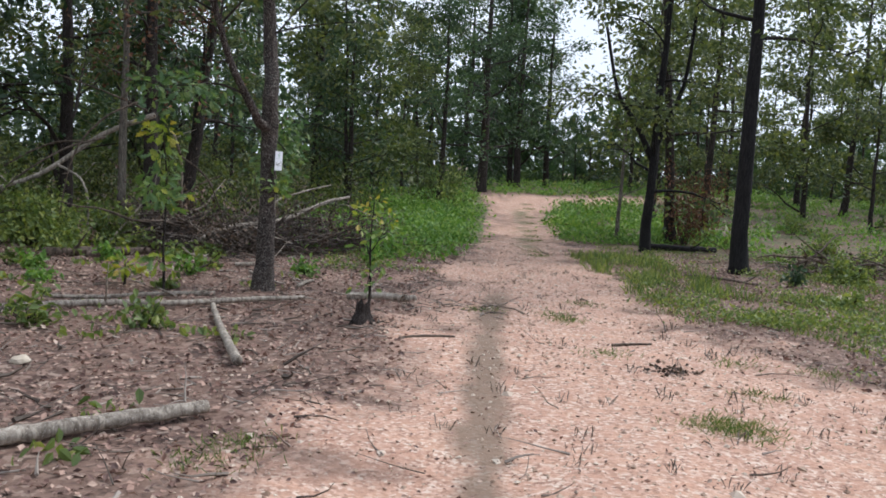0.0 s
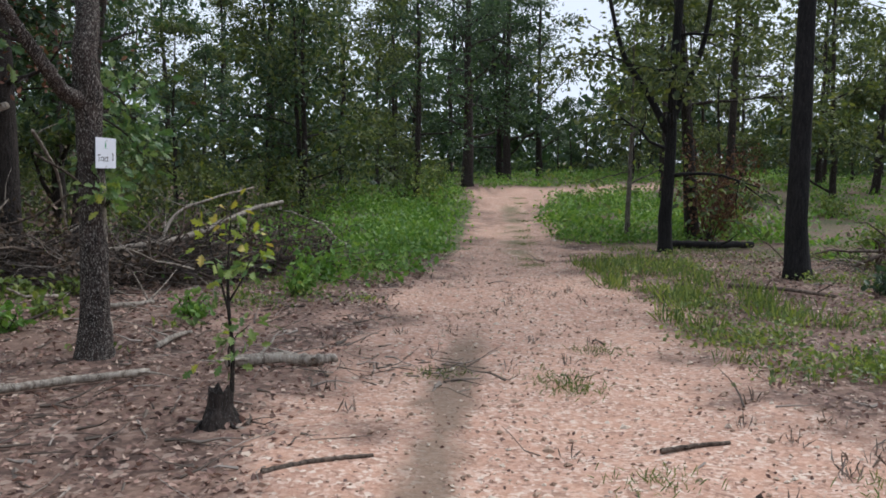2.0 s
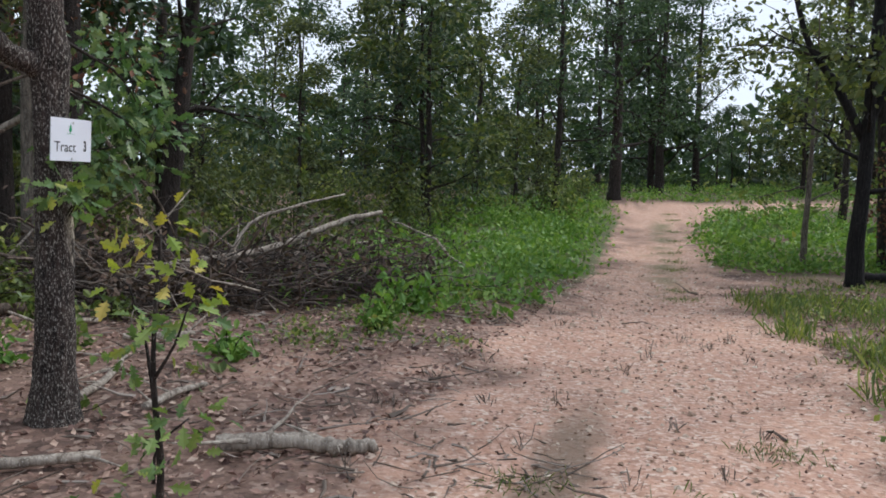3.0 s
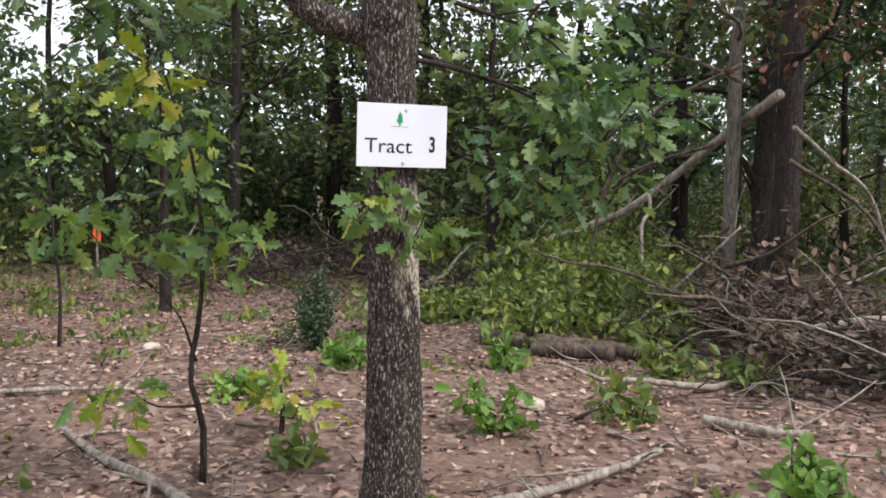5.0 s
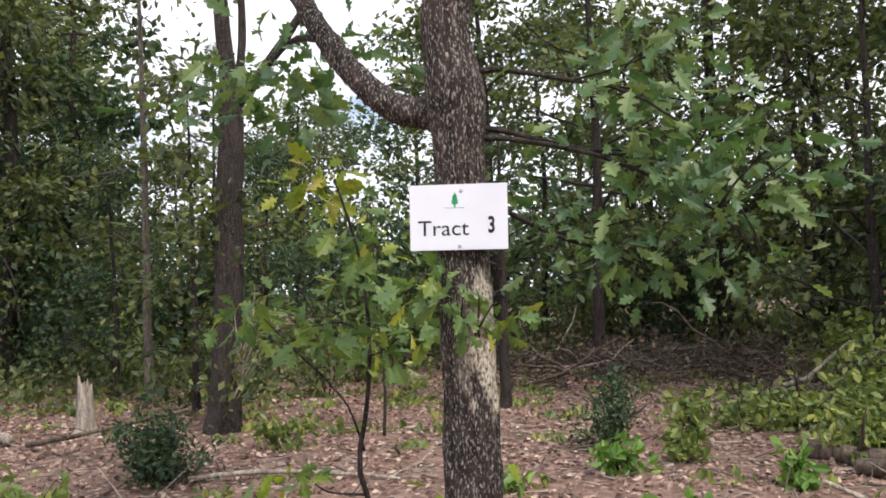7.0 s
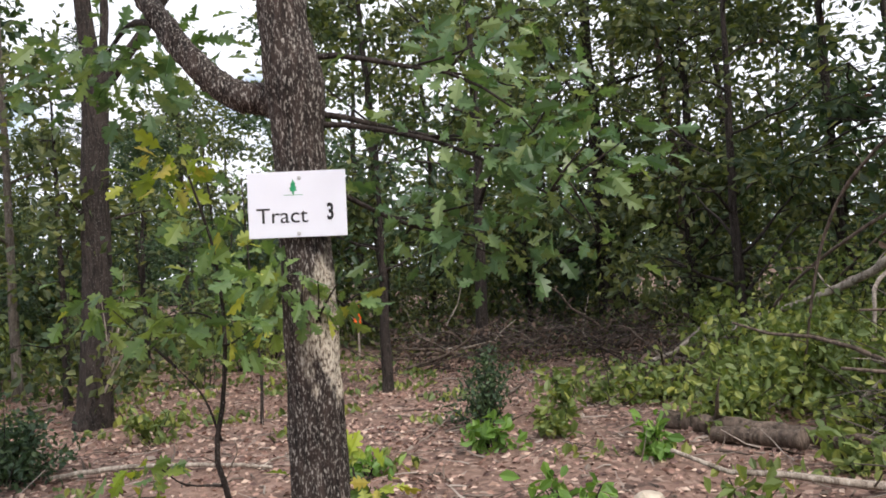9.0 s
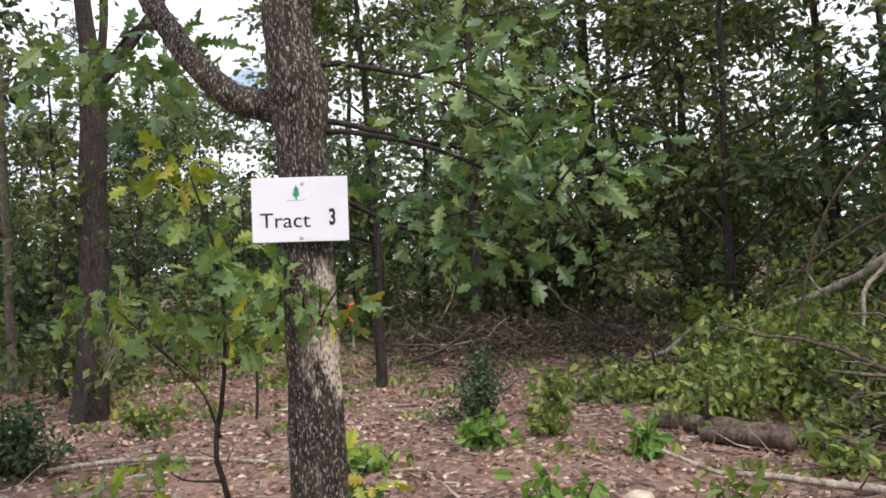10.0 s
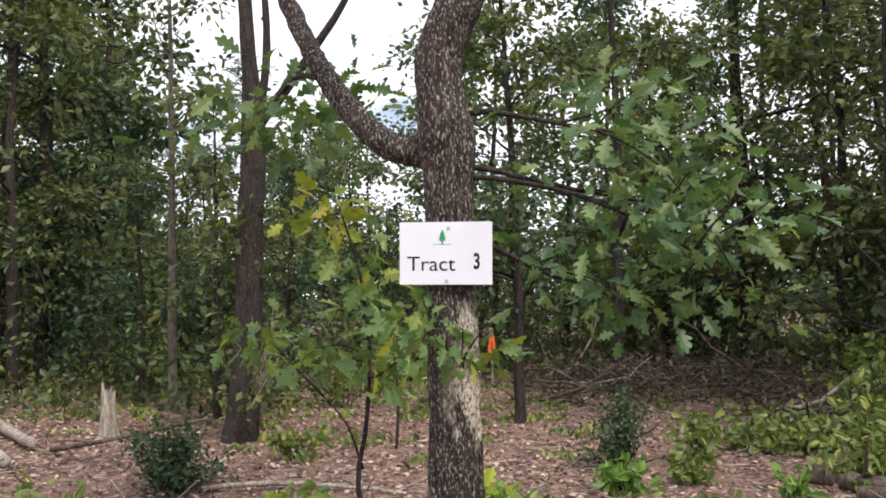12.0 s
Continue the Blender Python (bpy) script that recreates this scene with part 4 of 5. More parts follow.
plant_forest(14, (-45, -20), (-8, 50), (3, 4), 3.6, lambda x, y: True)
plant_forest(23, (-14, 20), (43, 68), (3, 4, 5), 3.2, lambda x, y: True)
plant_forest(22, (8.5, 26), (30, 58), (3, 5, 2, 0), 3.2, lambda x, y: off_track(x, y))
plant_forest(30, (12, 46), (28, 75), (3, 5, 5, 2), 3.4, lambda x, y: off_track(x, y))
plant_forest(7, (14, 28), (-16, 14), (0, 5, 3), 4.5, lambda x, y: True)
plant_forest(8, (-8, 8), (-30, -14), (0, 1), 4.0, off_track)

# the distant woods all round
rng = np.random.default_rng(120)
n = 80000
az = rng.uniform(0, 2 * np.pi, n)
dist = rng.uniform(50, 74, n)
wx, wy = 0.4 + dist * np.sin(az), 8 + dist * np.cos(az)
top = 7.0 + 2.0 * np.sin(az * 9.3) + 1.6 * np.sin(az * 23.7 + 1) + 1.0 * np.sin(az * 57 + 2)
turn = (az + np.pi) % (2 * np.pi) - np.pi
gap_low = np.clip(np.abs(turn - 0.195) / 0.05, 0.5, 1)
right_low = np.where((turn > 0.23) & (turn < 1.3), 0.8, 1.0)
wz = ground_z(wx, wy) + rng.uniform(0, 1, n) ** 1.5 * top * gap_low * right_low
put("far_woods", mesh_np("far_woods", *scattered(LEAF_FAR, np.stack([wx, wy, wz], -1), rng.normal(size=(n, 3)), rng.uniform(0.4, 0.85, n), rng, 0.4, 0.8), LEAF_DARK))
tagged(bpy.data.objects["far_woods"], "distant dark-green belt of woods", "woods", kind="stuff")


# ---- logs, sticks and brush ----
def log(name, label, pts, r0, r1, mat, rng, sides=9, twigs=0, lift=True, category="log", rough=0.035):
    p = np.array(pts, float)
    if lift:
        p[:, 2] += [gz(x, y) for x, y in p[:, :2]]
    b = empty(name, pose(*p[0]))
    tagged(b, label, category)
    q = smooth_line(p - p[0], max(12, 7 * len(p)))
    q[1:-1] += rng.normal(size=(len(q) - 2, 3)) * r0 * 0.07
    put("stem", mesh_np("stem", *tube(q, np.linspace(r0, r1, len(q)), sides, rough, rng), mat, True), b)
    for _ in range(twigs):
        s = q[rng.integers(2, len(q) - 1)]
        tw = branch_line(s, (rng.normal(), rng.normal(), abs(rng.normal()) * 0.6), rng.uniform(0.2, 0.6), 5, rng, 0.1)
        put("side_twig", mesh_np("side_twig", *tube(tw, np.linspace(r1 * 0.5, 0.003, 5), 5, 0.08, rng), mat, True), b)
    return b


rng = np.random.default_rng(131)
log("fallen_log", "weathered pale grey log lying on leaf litter", [(-2.5, 4.2, 0.05), (-1.87, 4.64, 0.06), (-1.35, 5.05, 0.07), (-0.89, 5.42, 0.06)], 0.055, 0.045, DEADWOOD, rng, 10)
log("fallen_branch", "straight barkless pale pole lying on leaf litter", [(-1.77, 9.5, 0.05), (-1.4, 8.2, 0.05), (-0.95, 6.75, 0.05)], 0.03, 0.045, DEADWOOD, rng, 8)
log("fallen_branch", "long grey fallen branch before the oak", [(-3.9, 8.65, 0.04), (-3.0, 9.1, 0.06), (-2.2, 9.42, 0.05), (-1.5, 9.9, 0.05), (-0.85, 10.3, 0.05)], 0.04, 0.028, DEADWOOD, rng, 8, 4)
log("fallen_log", "short bark-covered log at the edge of the track", [(-0.35, 10.62, 0.06), (0.05, 10.72, 0.07), (0.3, 10.7, 0.05), (0.5, 10.78, 0.05)], 0.05, 0.038, DEADWOOD, rng, 10, 4, rough=0.07)
log("fallen_log", "split old log lying before the bush", [(-5.25, 13.4, 0.06), (-4.7, 13.85, 0.08), (-3.95, 14.45, 0.07)], 0.08, 0.06, DEADBARK, rng, 12, 2)
log("fallen_log", "short broken log beside a longer one", [(-4.65, 13.55, 0.06), (-4.35, 13.85, 0.08), (-4.1, 14.0, 0.1)], 0.06, 0.07, DEADBARK, rng, 10)
log("stick", "crooked grey stick on the forest floor", [(-1.55, 11.3, 0.03), (-1.65, 11.8, 0.05), (-1.8, 12.3, 0.05), (-1.95, 12.7, 0.03)], 0.03, 0.02, DEADWOOD, rng, 7, 3, category="stick")
log("stick", "short forked stick on the forest floor", [(-2.3, 13.35, 0.05), (-2.0, 13.45, 0.04), (-1.75, 13.6, 0.04)], 0.035, 0.025, DEADWOOD, rng, 7, 2, category="stick")
log("stick", "short bleached stick on the forest floor", [(-1.05, 11.2, 0.03), (-0.98, 11.55, 0.05), (-0.92, 11.85, 0.03)], 0.028, 0.018, DEADWOOD, rng, 7, 2, category="stick")
log("stick", "bleached stick beside the saplings", [(-3.85, 9.75, 0.02), (-3.2, 9.9, 0.04), (-2.5, 10.1, 0.04), (-1.9, 10.2, 0.03)], 0.022, 0.03, DEADWOOD, rng, 7, 3, category="stick")
log("stick", "long thin stick lying on leaf litter", [(-4.75, 8.6, 0.02), (-4.7, 9.2, 0.05), (-4.62, 9.9, 0.04), (-4.6, 10.25, 0.02)], 0.022, 0.014, DEADWOOD, rng, 7, 3, category="stick")
log("stick", "dark stick lying across the track", [(2.55, 8.62, 0.02), (2.78, 8.7, 0.02), (3.0, 8.75, 0.015)], 0.016, 0.012, DEADBARK, rng, 7, category="stick")
log("stick", "thin root-like stick in the sand", [(0.34, 8.15, 0.01), (0.6, 8.3, 0.015), (0.9, 8.45, 0.01)], 0.02, 0.012, DEADBARK, rng, 7, category="stick")
log("stick", "thin dark stick on the litter before the blackened tree", [(5.3, 15.1, 0.03), (5.8, 14.6, 0.05), (6.25, 14.1, 0.03)], 0.03, 0.02, DEADBARK, rng, 7, 3, category="stick")
log("fallen_log", "charred log behind the slim trees", [(6.0, 20.1, 0.08), (6.7, 19.9, 0.1), (7.6, 20.2, 0.08)], 0.08, 0.06, BARK_BURNT, rng, 9, 1)
log("fallen_log", "long grey log lying in the far litter", [(-9.0, 4.2, 0.06), (-7.6, 5.2, 0.08), (-6.4, 6.3, 0.07)], 0.07, 0.05, DEADWOOD, rng, 9, 2)
log("fallen_log", "second grey log in the far litter", [(-6.9, 5.1, 0.06), (-6.3, 5.9, 0.07), (-5.6, 6.5, 0.06)], 0.06, 0.05, DEADWOOD, rng, 9, 1)
log("fallen_branch", "thin dark fallen branch beside the low shrub", [(-6.2, 6.6, 0.05), (-5.8, 7.2, 0.18), (-6.3, 8.1, 0.35)], 0.03, 0.015, DEADBARK, rng, 7, 3)
log("leaning_limb", "long dead limb leaning from the trunks to the ground", [(-4.4, 16.15, 2.35), (-5.42, 16.34, 1.93), (-6.3, 15.9, 1.2), (-7.0, 15.55, 0.88), (-7.9, 15.2, 0.6), (-8.6, 15.0, 0.15)], 0.05, 0.03, DEADWOOD, rng, 9, 6, False, "limb")
log("hooked_branch", "bleached hooked dead branch hanging from the limb", [(-6.1, 16.0, 1.36), (-5.6, 15.6, 1.2), (-5.35, 15.3, 1.05), (-5.23, 15.2, 0.72), (-5.2, 15.1, 0.1)], 0.022, 0.016, DEADWOOD, rng, 7, 1, False, "branch")
log("dead_branch", "bleached broken branch hanging on the dark trunk", [(-3.95, 15.85, 2.0), (-4.0, 16.4, 1.7), (-4.15, 17.2, 1.3), (-4.3, 17.9, 0.1)], 0.025, 0.02, DEADWOOD, rng, 7, 2, False, "branch")
log("fallen_pole", "long curved bleached pole lying over the brush pile", [(-3.2, 14.95, 0.25), (-2.7, 15.35, 0.42), (-2.0, 16.2, 0.55), (-1.3, 17.1, 0.85), (-0.9, 17.7, 0.95)], 0.055, 0.03, DEADWOOD, rng, 9, 3, True, "log")
log("fallen_branch", "bleached branch standing up out of the brush pile", [(-2.35, 15.8, 0.35), (-2.15, 16.1, 0.85), (-1.75, 16.4, 1.05), (-1.2, 16.9, 1.2)], 0.028, 0.012, DEADWOOD, rng, 7, 4)
log("fallen_branch", "slanting dead branch on the brush pile", [(-4.7, 14.6, 0.1), (-4.4, 15.0, 0.6), (-4.1, 15.4, 1.1)], 0.02, 0.01, DEADWOOD, rng, 6, 3)


for k, pts in enumerate(([(-5.3, 16.2, 1.9), (-5.9, 15.6, 1.6), (-6.6, 15.0, 0.9), (-6.9, 14.8, 0.1)], [(-5.6, 16.3, 1.8), (-6.4, 16.3, 1.7), (-7.4, 16.0, 1.0), (-8.0, 15.8, 0.1)], [(-4.45, 15.7, 2.6), (-5.0, 15.2, 2.2), (-5.4, 14.9, 1.5), (-5.6, 14.7, 0.1)], [(-4.4, 15.75, 2.4), (-5.2, 15.9, 2.7), (-6.2, 16.0, 3.0)], [(-3.9, 15.75, 1.7), (-3.4, 16.2, 1.2), (-3.1, 16.6, 0.2)])):
    log("dead_branch", "bare twisted dead branch beside the trunks", pts, 0.022, 0.01, DEADBARK, rng, 7, 5, False, "branch")


def brush_pile(name, label, cx, cy, wx, wy, h, big, small, leaves, rng, yaw=0.0):
    """A tangle of dead branches: the stout ones are pieces of their own, the fine ones one mass, with dry leaves in it."""
    b = tagged(empty(name, pose(cx, cy, gz(cx, cy), 0, 0, yaw)), label, "brush pile")

    def one(length, r):
        x, y = rng.uniform(-wx, wx), rng.uniform(-wy, wy)
        k = max(0.12, 1 - (x / wx) ** 2 * 0.7 - (y / wy) ** 2 * 0.5)
        s = (x, y, rng.uniform(0.0, h * k * 0.7))
        az = rng.uniform(0, 6.28)
        bl = branch_line(s, (math.cos(az), math.sin(az), rng.uniform(-0.12, 0.4)), length, 6, rng, 0.15, 0.5)
        bl[:, 2] = np.clip(bl[:, 2], 0.01, h * 1.3)
        return tube(bl, np.linspace(r, r * 0.35, 6), 5, 0.08, rng)

    for k in range(big):
        put("dead_branch", mesh_np("dead_branch", *one(rng.uniform(0.8, 2.0), rng.uniform(0.012, 0.035)), DEADWOOD if k % 6 == 0 else DEADBARK, True), b)
    tagged(put("twig_mass", mesh_np("twig_mass", *joined([one(rng.uniform(0.4, 1.2), rng.uniform(0.004, 0.01)) for _ in range(small)]), TWIG_DARK, True), b), kind="stuff")
    p = np.stack([rng.uniform(-wx, wx, leaves), rng.uniform(-wy, wy, leaves), np.abs(rng.normal(size=leaves)) * h * 0.4], -1)
    dl = put("dry_leaves", mesh_np("dry_leaves", *scattered(LEAF_MID, p, rng.normal(size=(leaves, 3)), rng.uniform(0.05, 0.11, leaves), rng, 0.3, 0.9), LEAF_DEAD), b)
    tagged(dl, kind="stuff")
    return b


rng = np.random.default_rng(141)
brush_pile("brush_pile", "heap of dead grey branches with scorched brown leaves", -1.95, 16.15, 2.0, 0.95, 0.85, 54, 900, 3600, rng, 45)
brush_pile("brush_pile", "dark heap of dead branches under the trees", -11.4, 13.2, 1.6, 2.2, 0.85, 34, 420, 1800, rng)
brush_pile("brush_pile", "tall tangle of dry twigs round the dark trunks", -4.0, 15.55, 0.75, 0.6, 1.25, 14, 300, 900, rng)
brush_pile("brush_pile", "heap of bleached dead branches on the green clearing", 9.3, 16.6, 1.6, 1.3, 0.6, 22, 160, 300, rng)
brush_pile("brush_pile", "heap of cut branches at the forest edge", -1.9, 20.8, 2.0, 1.2, 0.5, 20, 160, 500, rng)
brush_pile("brush_pile", "low heap of brush among the trunks", -7.6, 14.6, 1.2, 0.9, 0.5, 10, 120, 500, rng)
shrub("scorched_bush", 7.2, 21.4, 0.8, 2.0, 2200, LEAF_BROWN, "scorched bush with reddish-brown dead leaves", rng, 0.07, stems=14)
shrub("scorched_bush", 7.9, 22.4, 0.6, 1.6, 1500, LEAF_BROWN, "smaller scorched bush with brown leaves", rng, 0.07, stems=12)
shrub("bush", 9.6, 17.6, 1.2, 0.8, 900, LEAF_SHRUB, "green bush growing through dead branches", rng, 0.09, stems=12)
for x, y, w, h in ((8.3, 15.2, 0.6, 0.5), (11.2, 17.8, 1.1, 0.8), (12.6, 15.6, 1.0, 0.7), (10.4, 20.5, 0.9, 0.7), (14.5, 22.0, 1.2, 0.9), (17.0, 26.0, 1.2, 0.9), (12.5, 27.0, 1.0, 0.7)):
    shrub("bush", x, y, w, h, 700, LEAF_SHRUB, "leafy green bush standing on the clearing", rng, 0.09, stems=11, group="bushes on the clearing")
shrub("bush", 10.2, 14.3, 0.9, 0.7, 700, LEAF_SHRUB, "dark-green bush on the clearing", rng, 0.08, stems=12)


def stump(x, y, r, h, label, mat, rng, jag=0.03):
    s = tagged(empty("tree_stump", pose(x, y, gz(x, y))), label, "stump")
    bm = bmesh.new()
    rings = []
    for z, k in ((-0.05, 1.7), (0.03, 1.35), (0.09, 1.1), (h * 0.7, 0.9), (h, 0.8)):
        ring = []
        for i in range(14):
            a = i * math.tau / 14
            rr = r * k * (1 + 0.1 * math.sin(3 * a + 1) + 0.04 * rng.normal())
            ring.append(bm.verts.new((rr * math.cos(a), rr * math.sin(a), z + (jag * abs(rng.normal()) if z == h else 0))))
        rings.append(ring)
    for a, b in zip(rings, rings[1:]):
        for i in range(14):
            bm.faces.new((a[i], a[(i + 1) % 14], b[(i + 1) % 14], b[i]))
    c = bm.verts.new((0, 0, h - 0.02))
    for i in range(14):
        bm.faces.new((rings[-1][i], rings[-1][(i + 1) % 14], c))
    part("stump_body", bm, mat, s)
    for k in range(4):
        a = k * 1.7 + 0.4
        q = smooth_line([(0.6 * r * math.cos(a), 0.6 * r * math.sin(a), 0.06), (1.5 * r * math.cos(a), 1.5 * r * math.sin(a), 0.02), (2.3 * r * math.cos(a + 0.2), 2.3 * r * math.sin(a + 0.2), -0.03)], 7)
        put("root", mesh_np("root", *tube(q, np.linspace(0.25 * r, 0.06 * r, 7), 6, 0.08, rng), mat, True), s)
    return s


rng = np.random.default_rng(151)
stump(-0.08, 9.12, 0.09, 0.18, "low dark stump at the edge of the track", BARK, rng, 0.05)
stump(-6.95, 6.8, 0.09, 0.42, "pale broken stump on the leaf litter", DEADWOOD, rng, 0.12)

# the survey stake with its ribbon
stake = tagged(empty("survey_stake", pose(-11.9, 10.68, gz(-11.9, 10.68))), "wooden survey stake with orange ribbon", "stake")
bm = bmesh.new()
box_bm(bm, 0.03, 0.03, 1.0, pose(0, 0, 0.46), 0.003)
part("post", bm, DEADWOOD, stake)
for k in range(2):
    q = smooth_line([(0.02, 0, 0.88), (0.05, 0.02 - 0.04 * k, 0.8), (0.05, 0.03 - 0.07 * k, 0.66), (0.06, 0.02 - 0.05 * k, 0.55)], 8)
    w = np.array([0.0, 0.022, 0.0])
    v = np.vstack([q - w, q + w, q + w + [0.002, 0, 0], q - w + [0.002, 0, 0]])
    f = [(i, i + 1, 8 + i + 1, 8 + i) for i in range(7)] + [(24 + i, 16 + i, 16 + i + 1, 24 + i + 1) for i in range(7)] + [(i, 24 + i, 24 + i + 1, i + 1) for i in range(7)] + [(8 + i, 8 + i + 1, 16 + i + 1, 16 + i) for i in range(7)]
    put("ribbon", mesh_np("ribbon", v, f, RIBBON), stake, label="bright orange plastic ribbon")


def rock(x, y, s, rng):
    bm = bmesh.new()
    bmesh.ops.create_icosphere(bm, subdivisions=2, radius=s)
    for v in bm.verts:
        v.co *= 1 + 0.25 * noise.noise(v.co * (2 / s))
        v.co.z *= 0.6
    me = bpy.data.meshes.new("rock")
    bm.to_mesh(me)
    bm.free()
    me.materials.append(STONE)
    tagged(put("rock", me, None, pose(x, y, gz(x, y) + 0.2 * s, 0, 0, rng.uniform(0, 360))), "pale rounded rock on the leaf litter", "rock", "rocks")


for x, y, s in ((-3.12, 12.6, 0.09), (-2.62, 6.58, 0.08), (6.5, 10.5, 0.1), (7.2, 13.1, 0.12), (-6.2, 10.6, 0.08)):
    rock(x, y, s, rng)


# ---- what covers the ground ----
def area(n, x0, x1, y0, y1, keep, rng):
    x, y = rng.uniform(x0, x1, n), rng.uniform(y0, y1, n)
    k = keep(x, y, rng.uniform(0, 1, n))
    return x[k], y[k]


def gzs(x, y):
    return ground_z(x, y) - 0.03 * np.clip(track_depth(x, y) / 0.6, 0, 1)


rng = np.random.default_rng(161)
x, y = area(110000, -12, 9, 1.5, 19, lambda x, y, u: u < np.where(track_depth(x, y) < 0, np.where(x < 3, 0.85, 0.7), 0.27), rng)
p = np.stack([x, y, gzs(x, y) + rng.uniform(0.0, 0.025, len(x))], -1)
way = rng.normal(size=(len(x), 3)) * [1, 1, 0.25]
put("leaf_litter", mesh_np("leaf_litter", *scattered(LEAF_FAR, p, way, rng.uniform(0.025, 0.075, len(x)) * np.where(track_depth(x, y) > 0, 0.6, 1.0), rng, 0.8, 0.6), LITTER))
tagged(bpy.data.objects["leaf_litter"], "dry brown oak leaves scattered over the ground", "leaf litter", kind="stuff")

pieces = []
tx, ty = area(7000, -10, 8, 2, 18.5, lambda x, y, u: u < np.where(track_depth(x, y) < 0.1, np.where((x > -6) & (x < 1), 0.75, 0.35), 0.04), rng)
tx, ty = np.r_[tx, 1.15 + 0.3 * rng.normal(size=70)], np.r_[ty, 10.7 + 0.32 * rng.normal(size=70)]
for a, b in zip(tx, ty):
    az, n3 = rng.uniform(0, 6.28), 4
    bl = branch_line((a, b, float(gzs(a, b)) + 0.012), (math.cos(az), math.sin(az), 0.05), rng.uniform(0.08, 0.45), n3, rng, 0.05, 0.4)
    pieces.append(tube(bl, np.linspace(0.003 + 0.003 * rng.gamma(1.5), 0.002, n3), 4, 0.08, rng))
put("twigs", mesh_np("twigs", *joined(pieces), TWIG))
tagged(bpy.data.objects["twigs"], "grey twigs strewn over the leaf litter", "twigs", kind="stuff")

oct_v = np.array([(1, 0, 0), (0, 1, 0), (-1, 0, 0), (0, -1, 0), (0, 0, 0.6), (0, 0, -0.6)], float)
oct_f = np.array([(0, 1, 4), (1, 2, 4), (2, 3, 4), (3, 0, 4), (1, 0, 5), (2, 1, 5), (3, 2, 5), (0, 3, 5)])
x, y = area(30000, -3, 8, 1.5, 22, lambda x, y, u: u < np.where(track_depth(x, y) > -0.3, 0.8, np.where(x > 3, 0.4, 0.08)), rng)
p = np.stack([x, y, gzs(x, y) + 0.002], -1)
put("pebbles", mesh_np("pebbles", *scattered((oct_v, oct_f), p, rng.normal(size=(len(x), 3)) * [1, 1, 0.2], 0.003 + 0.005 * rng.gamma(1.6, 1.0, len(x)), rng, 1, 0.3), PEBBLE))
tagged(bpy.data.objects["pebbles"], "small pale pebbles on the sandy track", "pebbles", kind="stuff")

def tufts(name, label, spots, per, width, height, mat, rng, shape=GRASSLEAF, up=0.15, tilt=0.5):
    s = np.repeat(np.array(spots), per, axis=0)
    n = len(s)
    q = s + rng.normal(size=(n, 2)) * width
    z = gzs(q[:, 0], q[:, 1])
    way = np.stack([rng.normal(size=n) * tilt, rng.normal(size=n) * tilt, np.ones(n)], -1)
    put(name, mesh_np(name, *scattered(shape, np.stack([q[:, 0], q[:, 1], z], -1), way, height * rng.uniform(0.5, 1.2, n), rng, up, 0.8), mat))
    tagged(bpy.data.objects[name], label, "grass", kind="stuff")


def spread_spots(n, x0, x1, y0, y1, keep):
    return list(zip(*area(n, x0, x1, y0, y1, keep, rng)))


verge = spread_spots(1100, 3.6, 12, 6, 20, lambda x, y, u: (track_depth(x, y) < -0.1) & (u < np.where(np.sin(1.4 * x + 0.6 * y + 0.5) * np.sin(1.1 * y - 0.3 * x) > 0.15, 0.8, 0.06)))
tufts("verge_grass", "short green grass along the track", verge, 26, 0.15, 0.11, GRASS, rng)
tuft_spots = [(2.28, 10.1), (2.2, 10.2), (2.35, 10.05), (2.8, 5.68), (2.7, 5.75), (2.95, 5.6), (2.85, 5.7), (2.6, 5.8), (2.75, 5.65), (-0.6, 4.75), (-0.55, 4.9), (-0.75, 4.5), (3.9, 5.0), (4.1, 5.6), (2.75, 11.2), (1.3, 10.5), (3.5, 22.2), (3.4, 20.8), (3.6, 23.5), (3.1, 18.6), (3.0, 17.5), (4.0, 26), (4.2, 28), (4.5, 31), (4.7, 33), (2.4, 8.1), (3.3, 6.6), (3.6, 8.0), (4.3, 7.6)]
tufts("grass_tufts", "small grass tufts growing in the sandy track", tuft_spots, 120, 0.13, 0.07, GRASS, rng, tilt=0.8)
sprigs = spread_spots(150, 0.2, 6.5, 4.5, 16, lambda x, y, u: (track_depth(x, y) > -0.4) & (u < 0.75))
tufts("dry_sprigs", "dry brown sprigs standing in the sandy track", sprigs, 9, 0.035, 0.1, TWIG, rng, tilt=0.4)
q = np.array([2.86, 7.5]) + rng.normal(size=(130, 2)) * [0.13, 0.1]
q = np.stack([q[:, 0], q[:, 1], gzs(q[:, 0], q[:, 1]) + rng.uniform(0, 0.03, 130)], -1)
put("dead_leaves", mesh_np("dead_leaves", *scattered(LEAF_FAR, q, rng.normal(size=(130, 3)) * [1, 1, 0.3], rng.uniform(0.03, 0.07, 130), rng, 0.6, 0.7), LEAF_DEAD))
tagged(bpy.data.objects["dead_leaves"], "clump of dark dead leaves lying on the sandy track", "leaf litter", kind="stuff")
low = spread_spots(700, 3.8, 11, 7.5, 19, lambda x, y, u: (track_depth(x, y) < -0.15) & (u < np.where(np.sin(1.4 * x + 0.6 * y + 0.5) * np.sin(1.1 * y - 0.3 * x) > 0.1, 0.85, 0.08)))
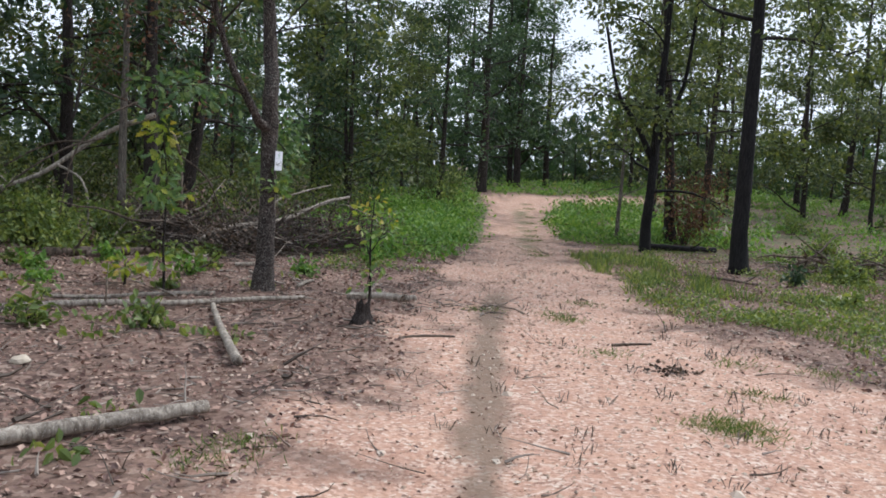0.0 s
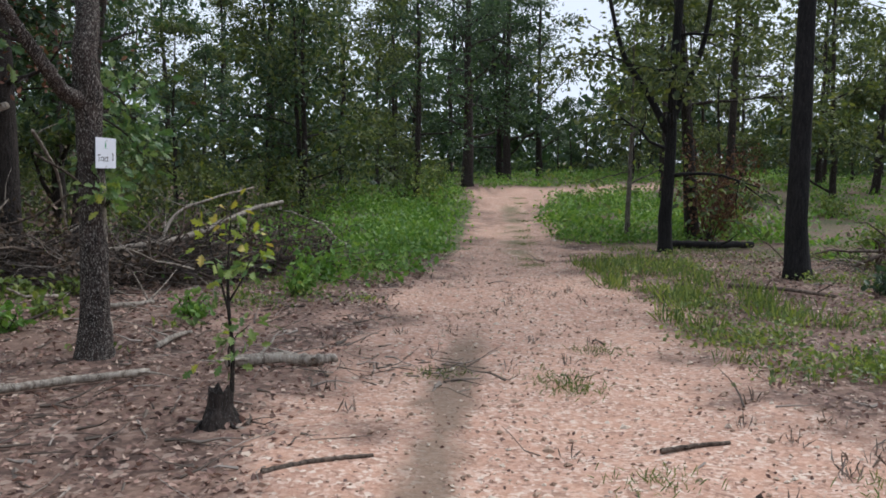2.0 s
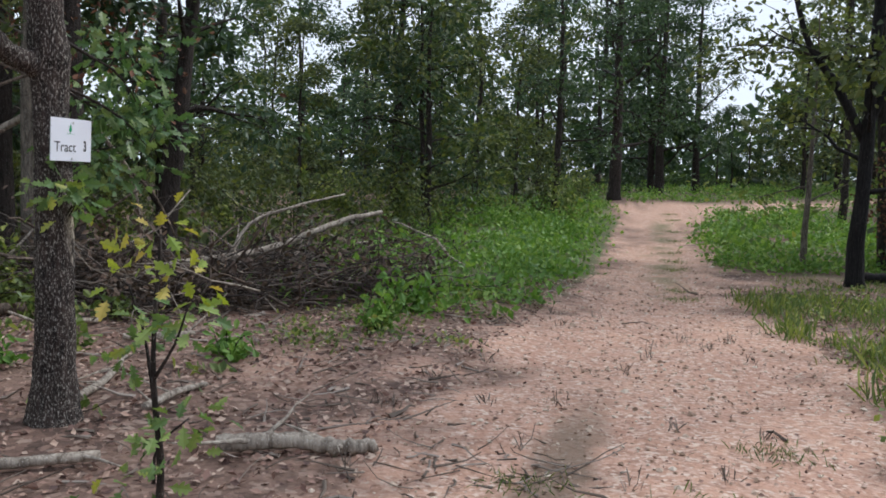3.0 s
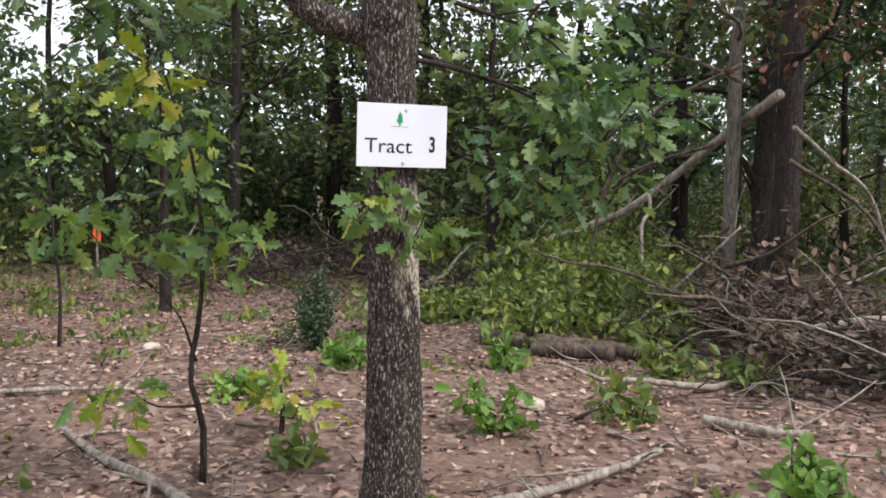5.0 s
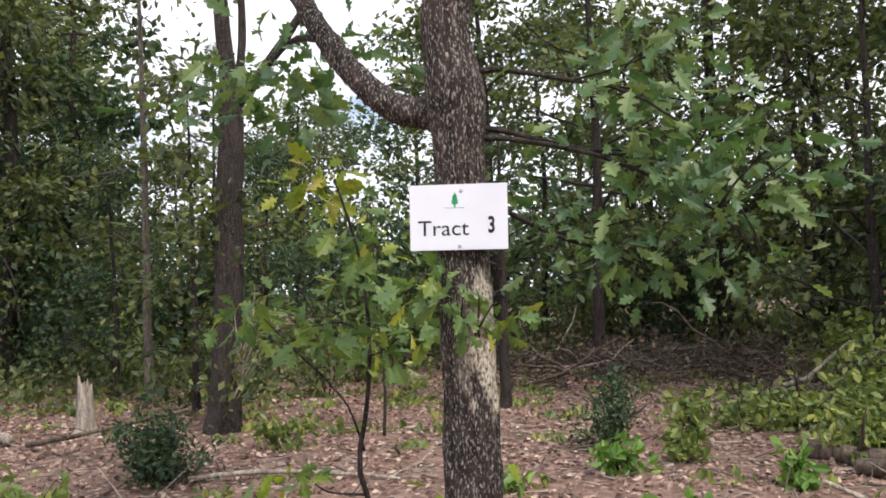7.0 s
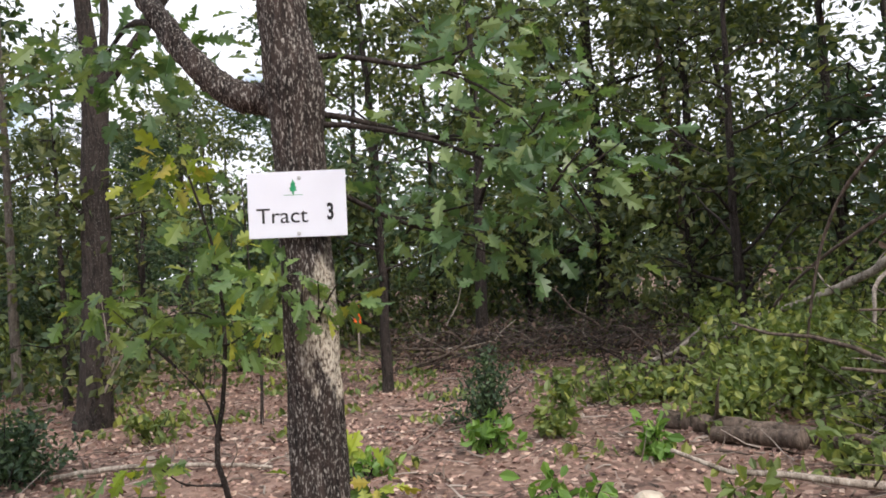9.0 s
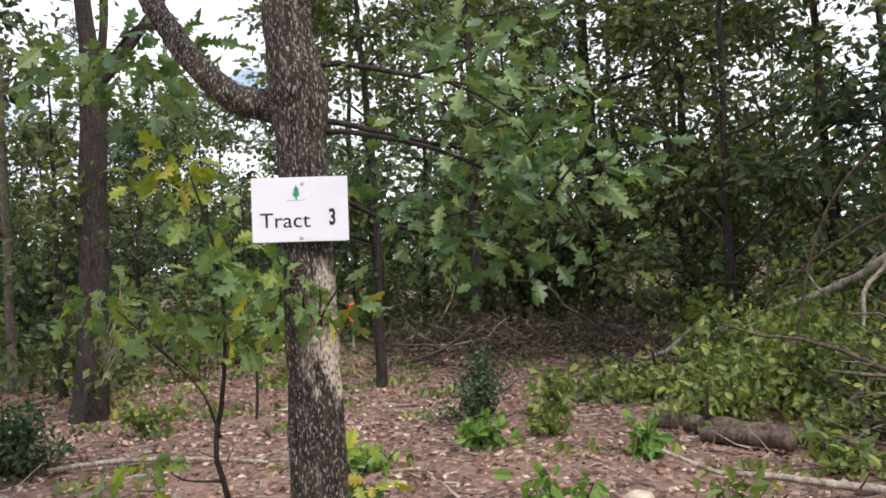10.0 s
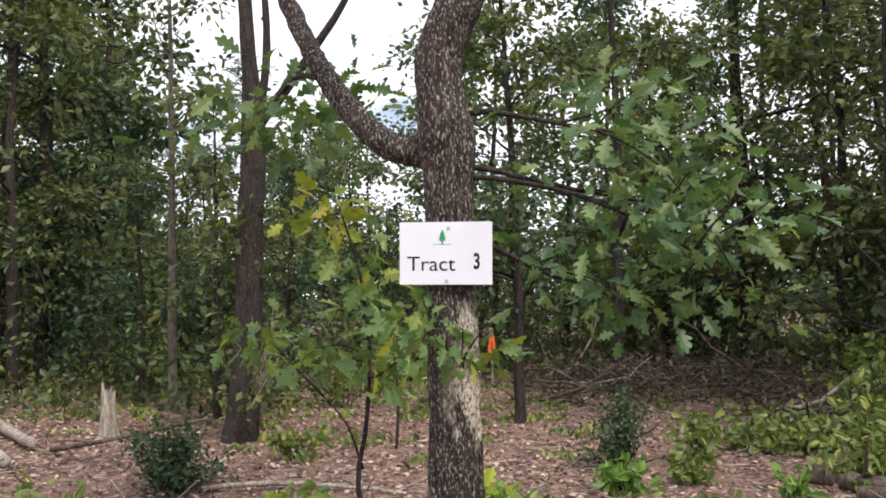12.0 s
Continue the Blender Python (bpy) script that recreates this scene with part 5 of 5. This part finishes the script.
low += [(float(u), float(v)) for cx, cy, sx, sy, k in ((5.1, 10.4, 0.6, 0.3, 60), (4.3, 11.7, 0.3, 0.3, 24), (6.9, 10.0, 0.6, 0.4, 55), (6.3, 12.4, 0.5, 0.3, 26), (7.6, 8.6, 0.7, 0.4, 40)) for u, v in zip(cx + sx * rng.normal(size=k), cy + sy * rng.normal(size=k))]
low_left = spread_spots(150, -1.0, 0.9, 13, 17, lambda x, y, u: (track_depth(x, y) < 0) & (u < 0.25))
tall = spread_spots(420, 3.4, 7.5, 12, 18, lambda x, y, u: (track_depth(x, y) < 0.2) & (track_depth(x, y) > -1.6) & (u < 0.3))
tufts("weeds", "upright green weeds at the edge of the track", tall, 22, 0.09, 0.2, LEAF_SHRUB, rng, GRASSLEAF, 0.3, 0.4)
ferns = spread_spots(1500, -2.2, 3.4, 15.2, 36, lambda x, y, u: (track_depth(x, y) < -0.05) & (u < np.clip((y - 14.8) / 3, 0, 1) * np.clip((x + 2.6) / 1.6, 0.1, 1) * np.clip(0.6 + 0.9 * np.sin(1.5 * x + 0.8 * y) * np.sin(0.9 * y - 0.7 * x), 0.12, 1) * np.clip(-track_depth(x, y) / 0.7, 0.25, 1)))
ferns += spread_spots(800, 4, 9, 21, 40, lambda x, y, u: (track_depth(x, y) < -0.05) & (u < 0.75))
ferns += spread_spots(2600, 8, 34, 17, 55, lambda x, y, u: (track_depth(x, y) < 0) & (u < np.clip((y - 16) / 5, 0, 0.8) * np.clip(0.55 + 0.6 * np.sin(0.9 * x + 0.4 * y) * np.sin(0.7 * y - 0.5 * x), 0.12, 1)))
ferns += spread_spots(500, 1, 20, 38.5, 60, lambda x, y, u: (track_depth(x, y) < 0) & (u < 0.8))


def carpet(name, label, spots, per, width, height, size, mat, rng):
    """Leafy low growth: small leaves on unseen thin stems, in clumps of uneven height."""
    tall = height * rng.gamma(4, 0.25, len(spots))
    s, h = np.repeat(np.array(spots), per, axis=0), np.repeat(tall, per)
    n = len(s)
    q = s + rng.normal(size=(n, 2)) * width
    z = gzs(q[:, 0], q[:, 1]) + h * rng.uniform(0, 1, n)
    put(name, mesh_np(name, *scattered(LEAF_FAR, np.stack([q[:, 0], q[:, 1], z], -1), rng.normal(size=(n, 3)) + [0, 0, 0.35], size * rng.uniform(0.6, 1.3, n), rng, 0.8, 0.6), mat))
    tagged(bpy.data.objects[name], label, "undergrowth", kind="stuff")


carpet("verge_plants", "low leafy green plants on the verge", low + low_left, 34, 0.15, 0.12, 0.055, LEAF_SHRUB, rng)
carpet("undergrowth", "bright green ferny undergrowth beside the track", ferns, 30, 0.2, 0.26, 0.11, LEAF_FERN, rng)
shade = spread_spots(1500, -30, -2, 18, 50, lambda x, y, u: u < 0.8) + spread_spots(900, -24, -8.5, -4, 20, lambda x, y, u: ~((y > 9) & (y < 16) & (x > -13)))
carpet("forest_undergrowth", "shaded green undergrowth beneath the forest trees", shade, 28, 0.33, 0.4, 0.14, LEAF, rng)
seedlings = spread_spots(500, -13, -1, 3, 17, lambda x, y, u: u < np.where(x < -6.5, 0.8, 0.1))
tufts("seedlings", "scattered green seedlings in the leaf litter", seedlings, 18, 0.12, 0.1, LEAF_SHRUB, rng, LEAF_MID, 0.7, 0.9)

rng = np.random.default_rng(171)
shrub("bush", -7.4, 16.0, 1.2, 1.5, 1700, LEAF_SHRUB, "tall leafy green bush beside the leaning dead limb", rng, 0.09, stems=14)
shrub("bush", -6.4, 15.2, 0.9, 0.9, 1000, LEAF_SHRUB, "light-green bush growing over the fallen log", rng, 0.085, stems=12)
shrub("bush", -5.7, 14.8, 0.9, 1.0, 1300, LEAF_SHRUB, "spreading light-green bush in front of the dead limbs", rng, 0.085, stems=13)
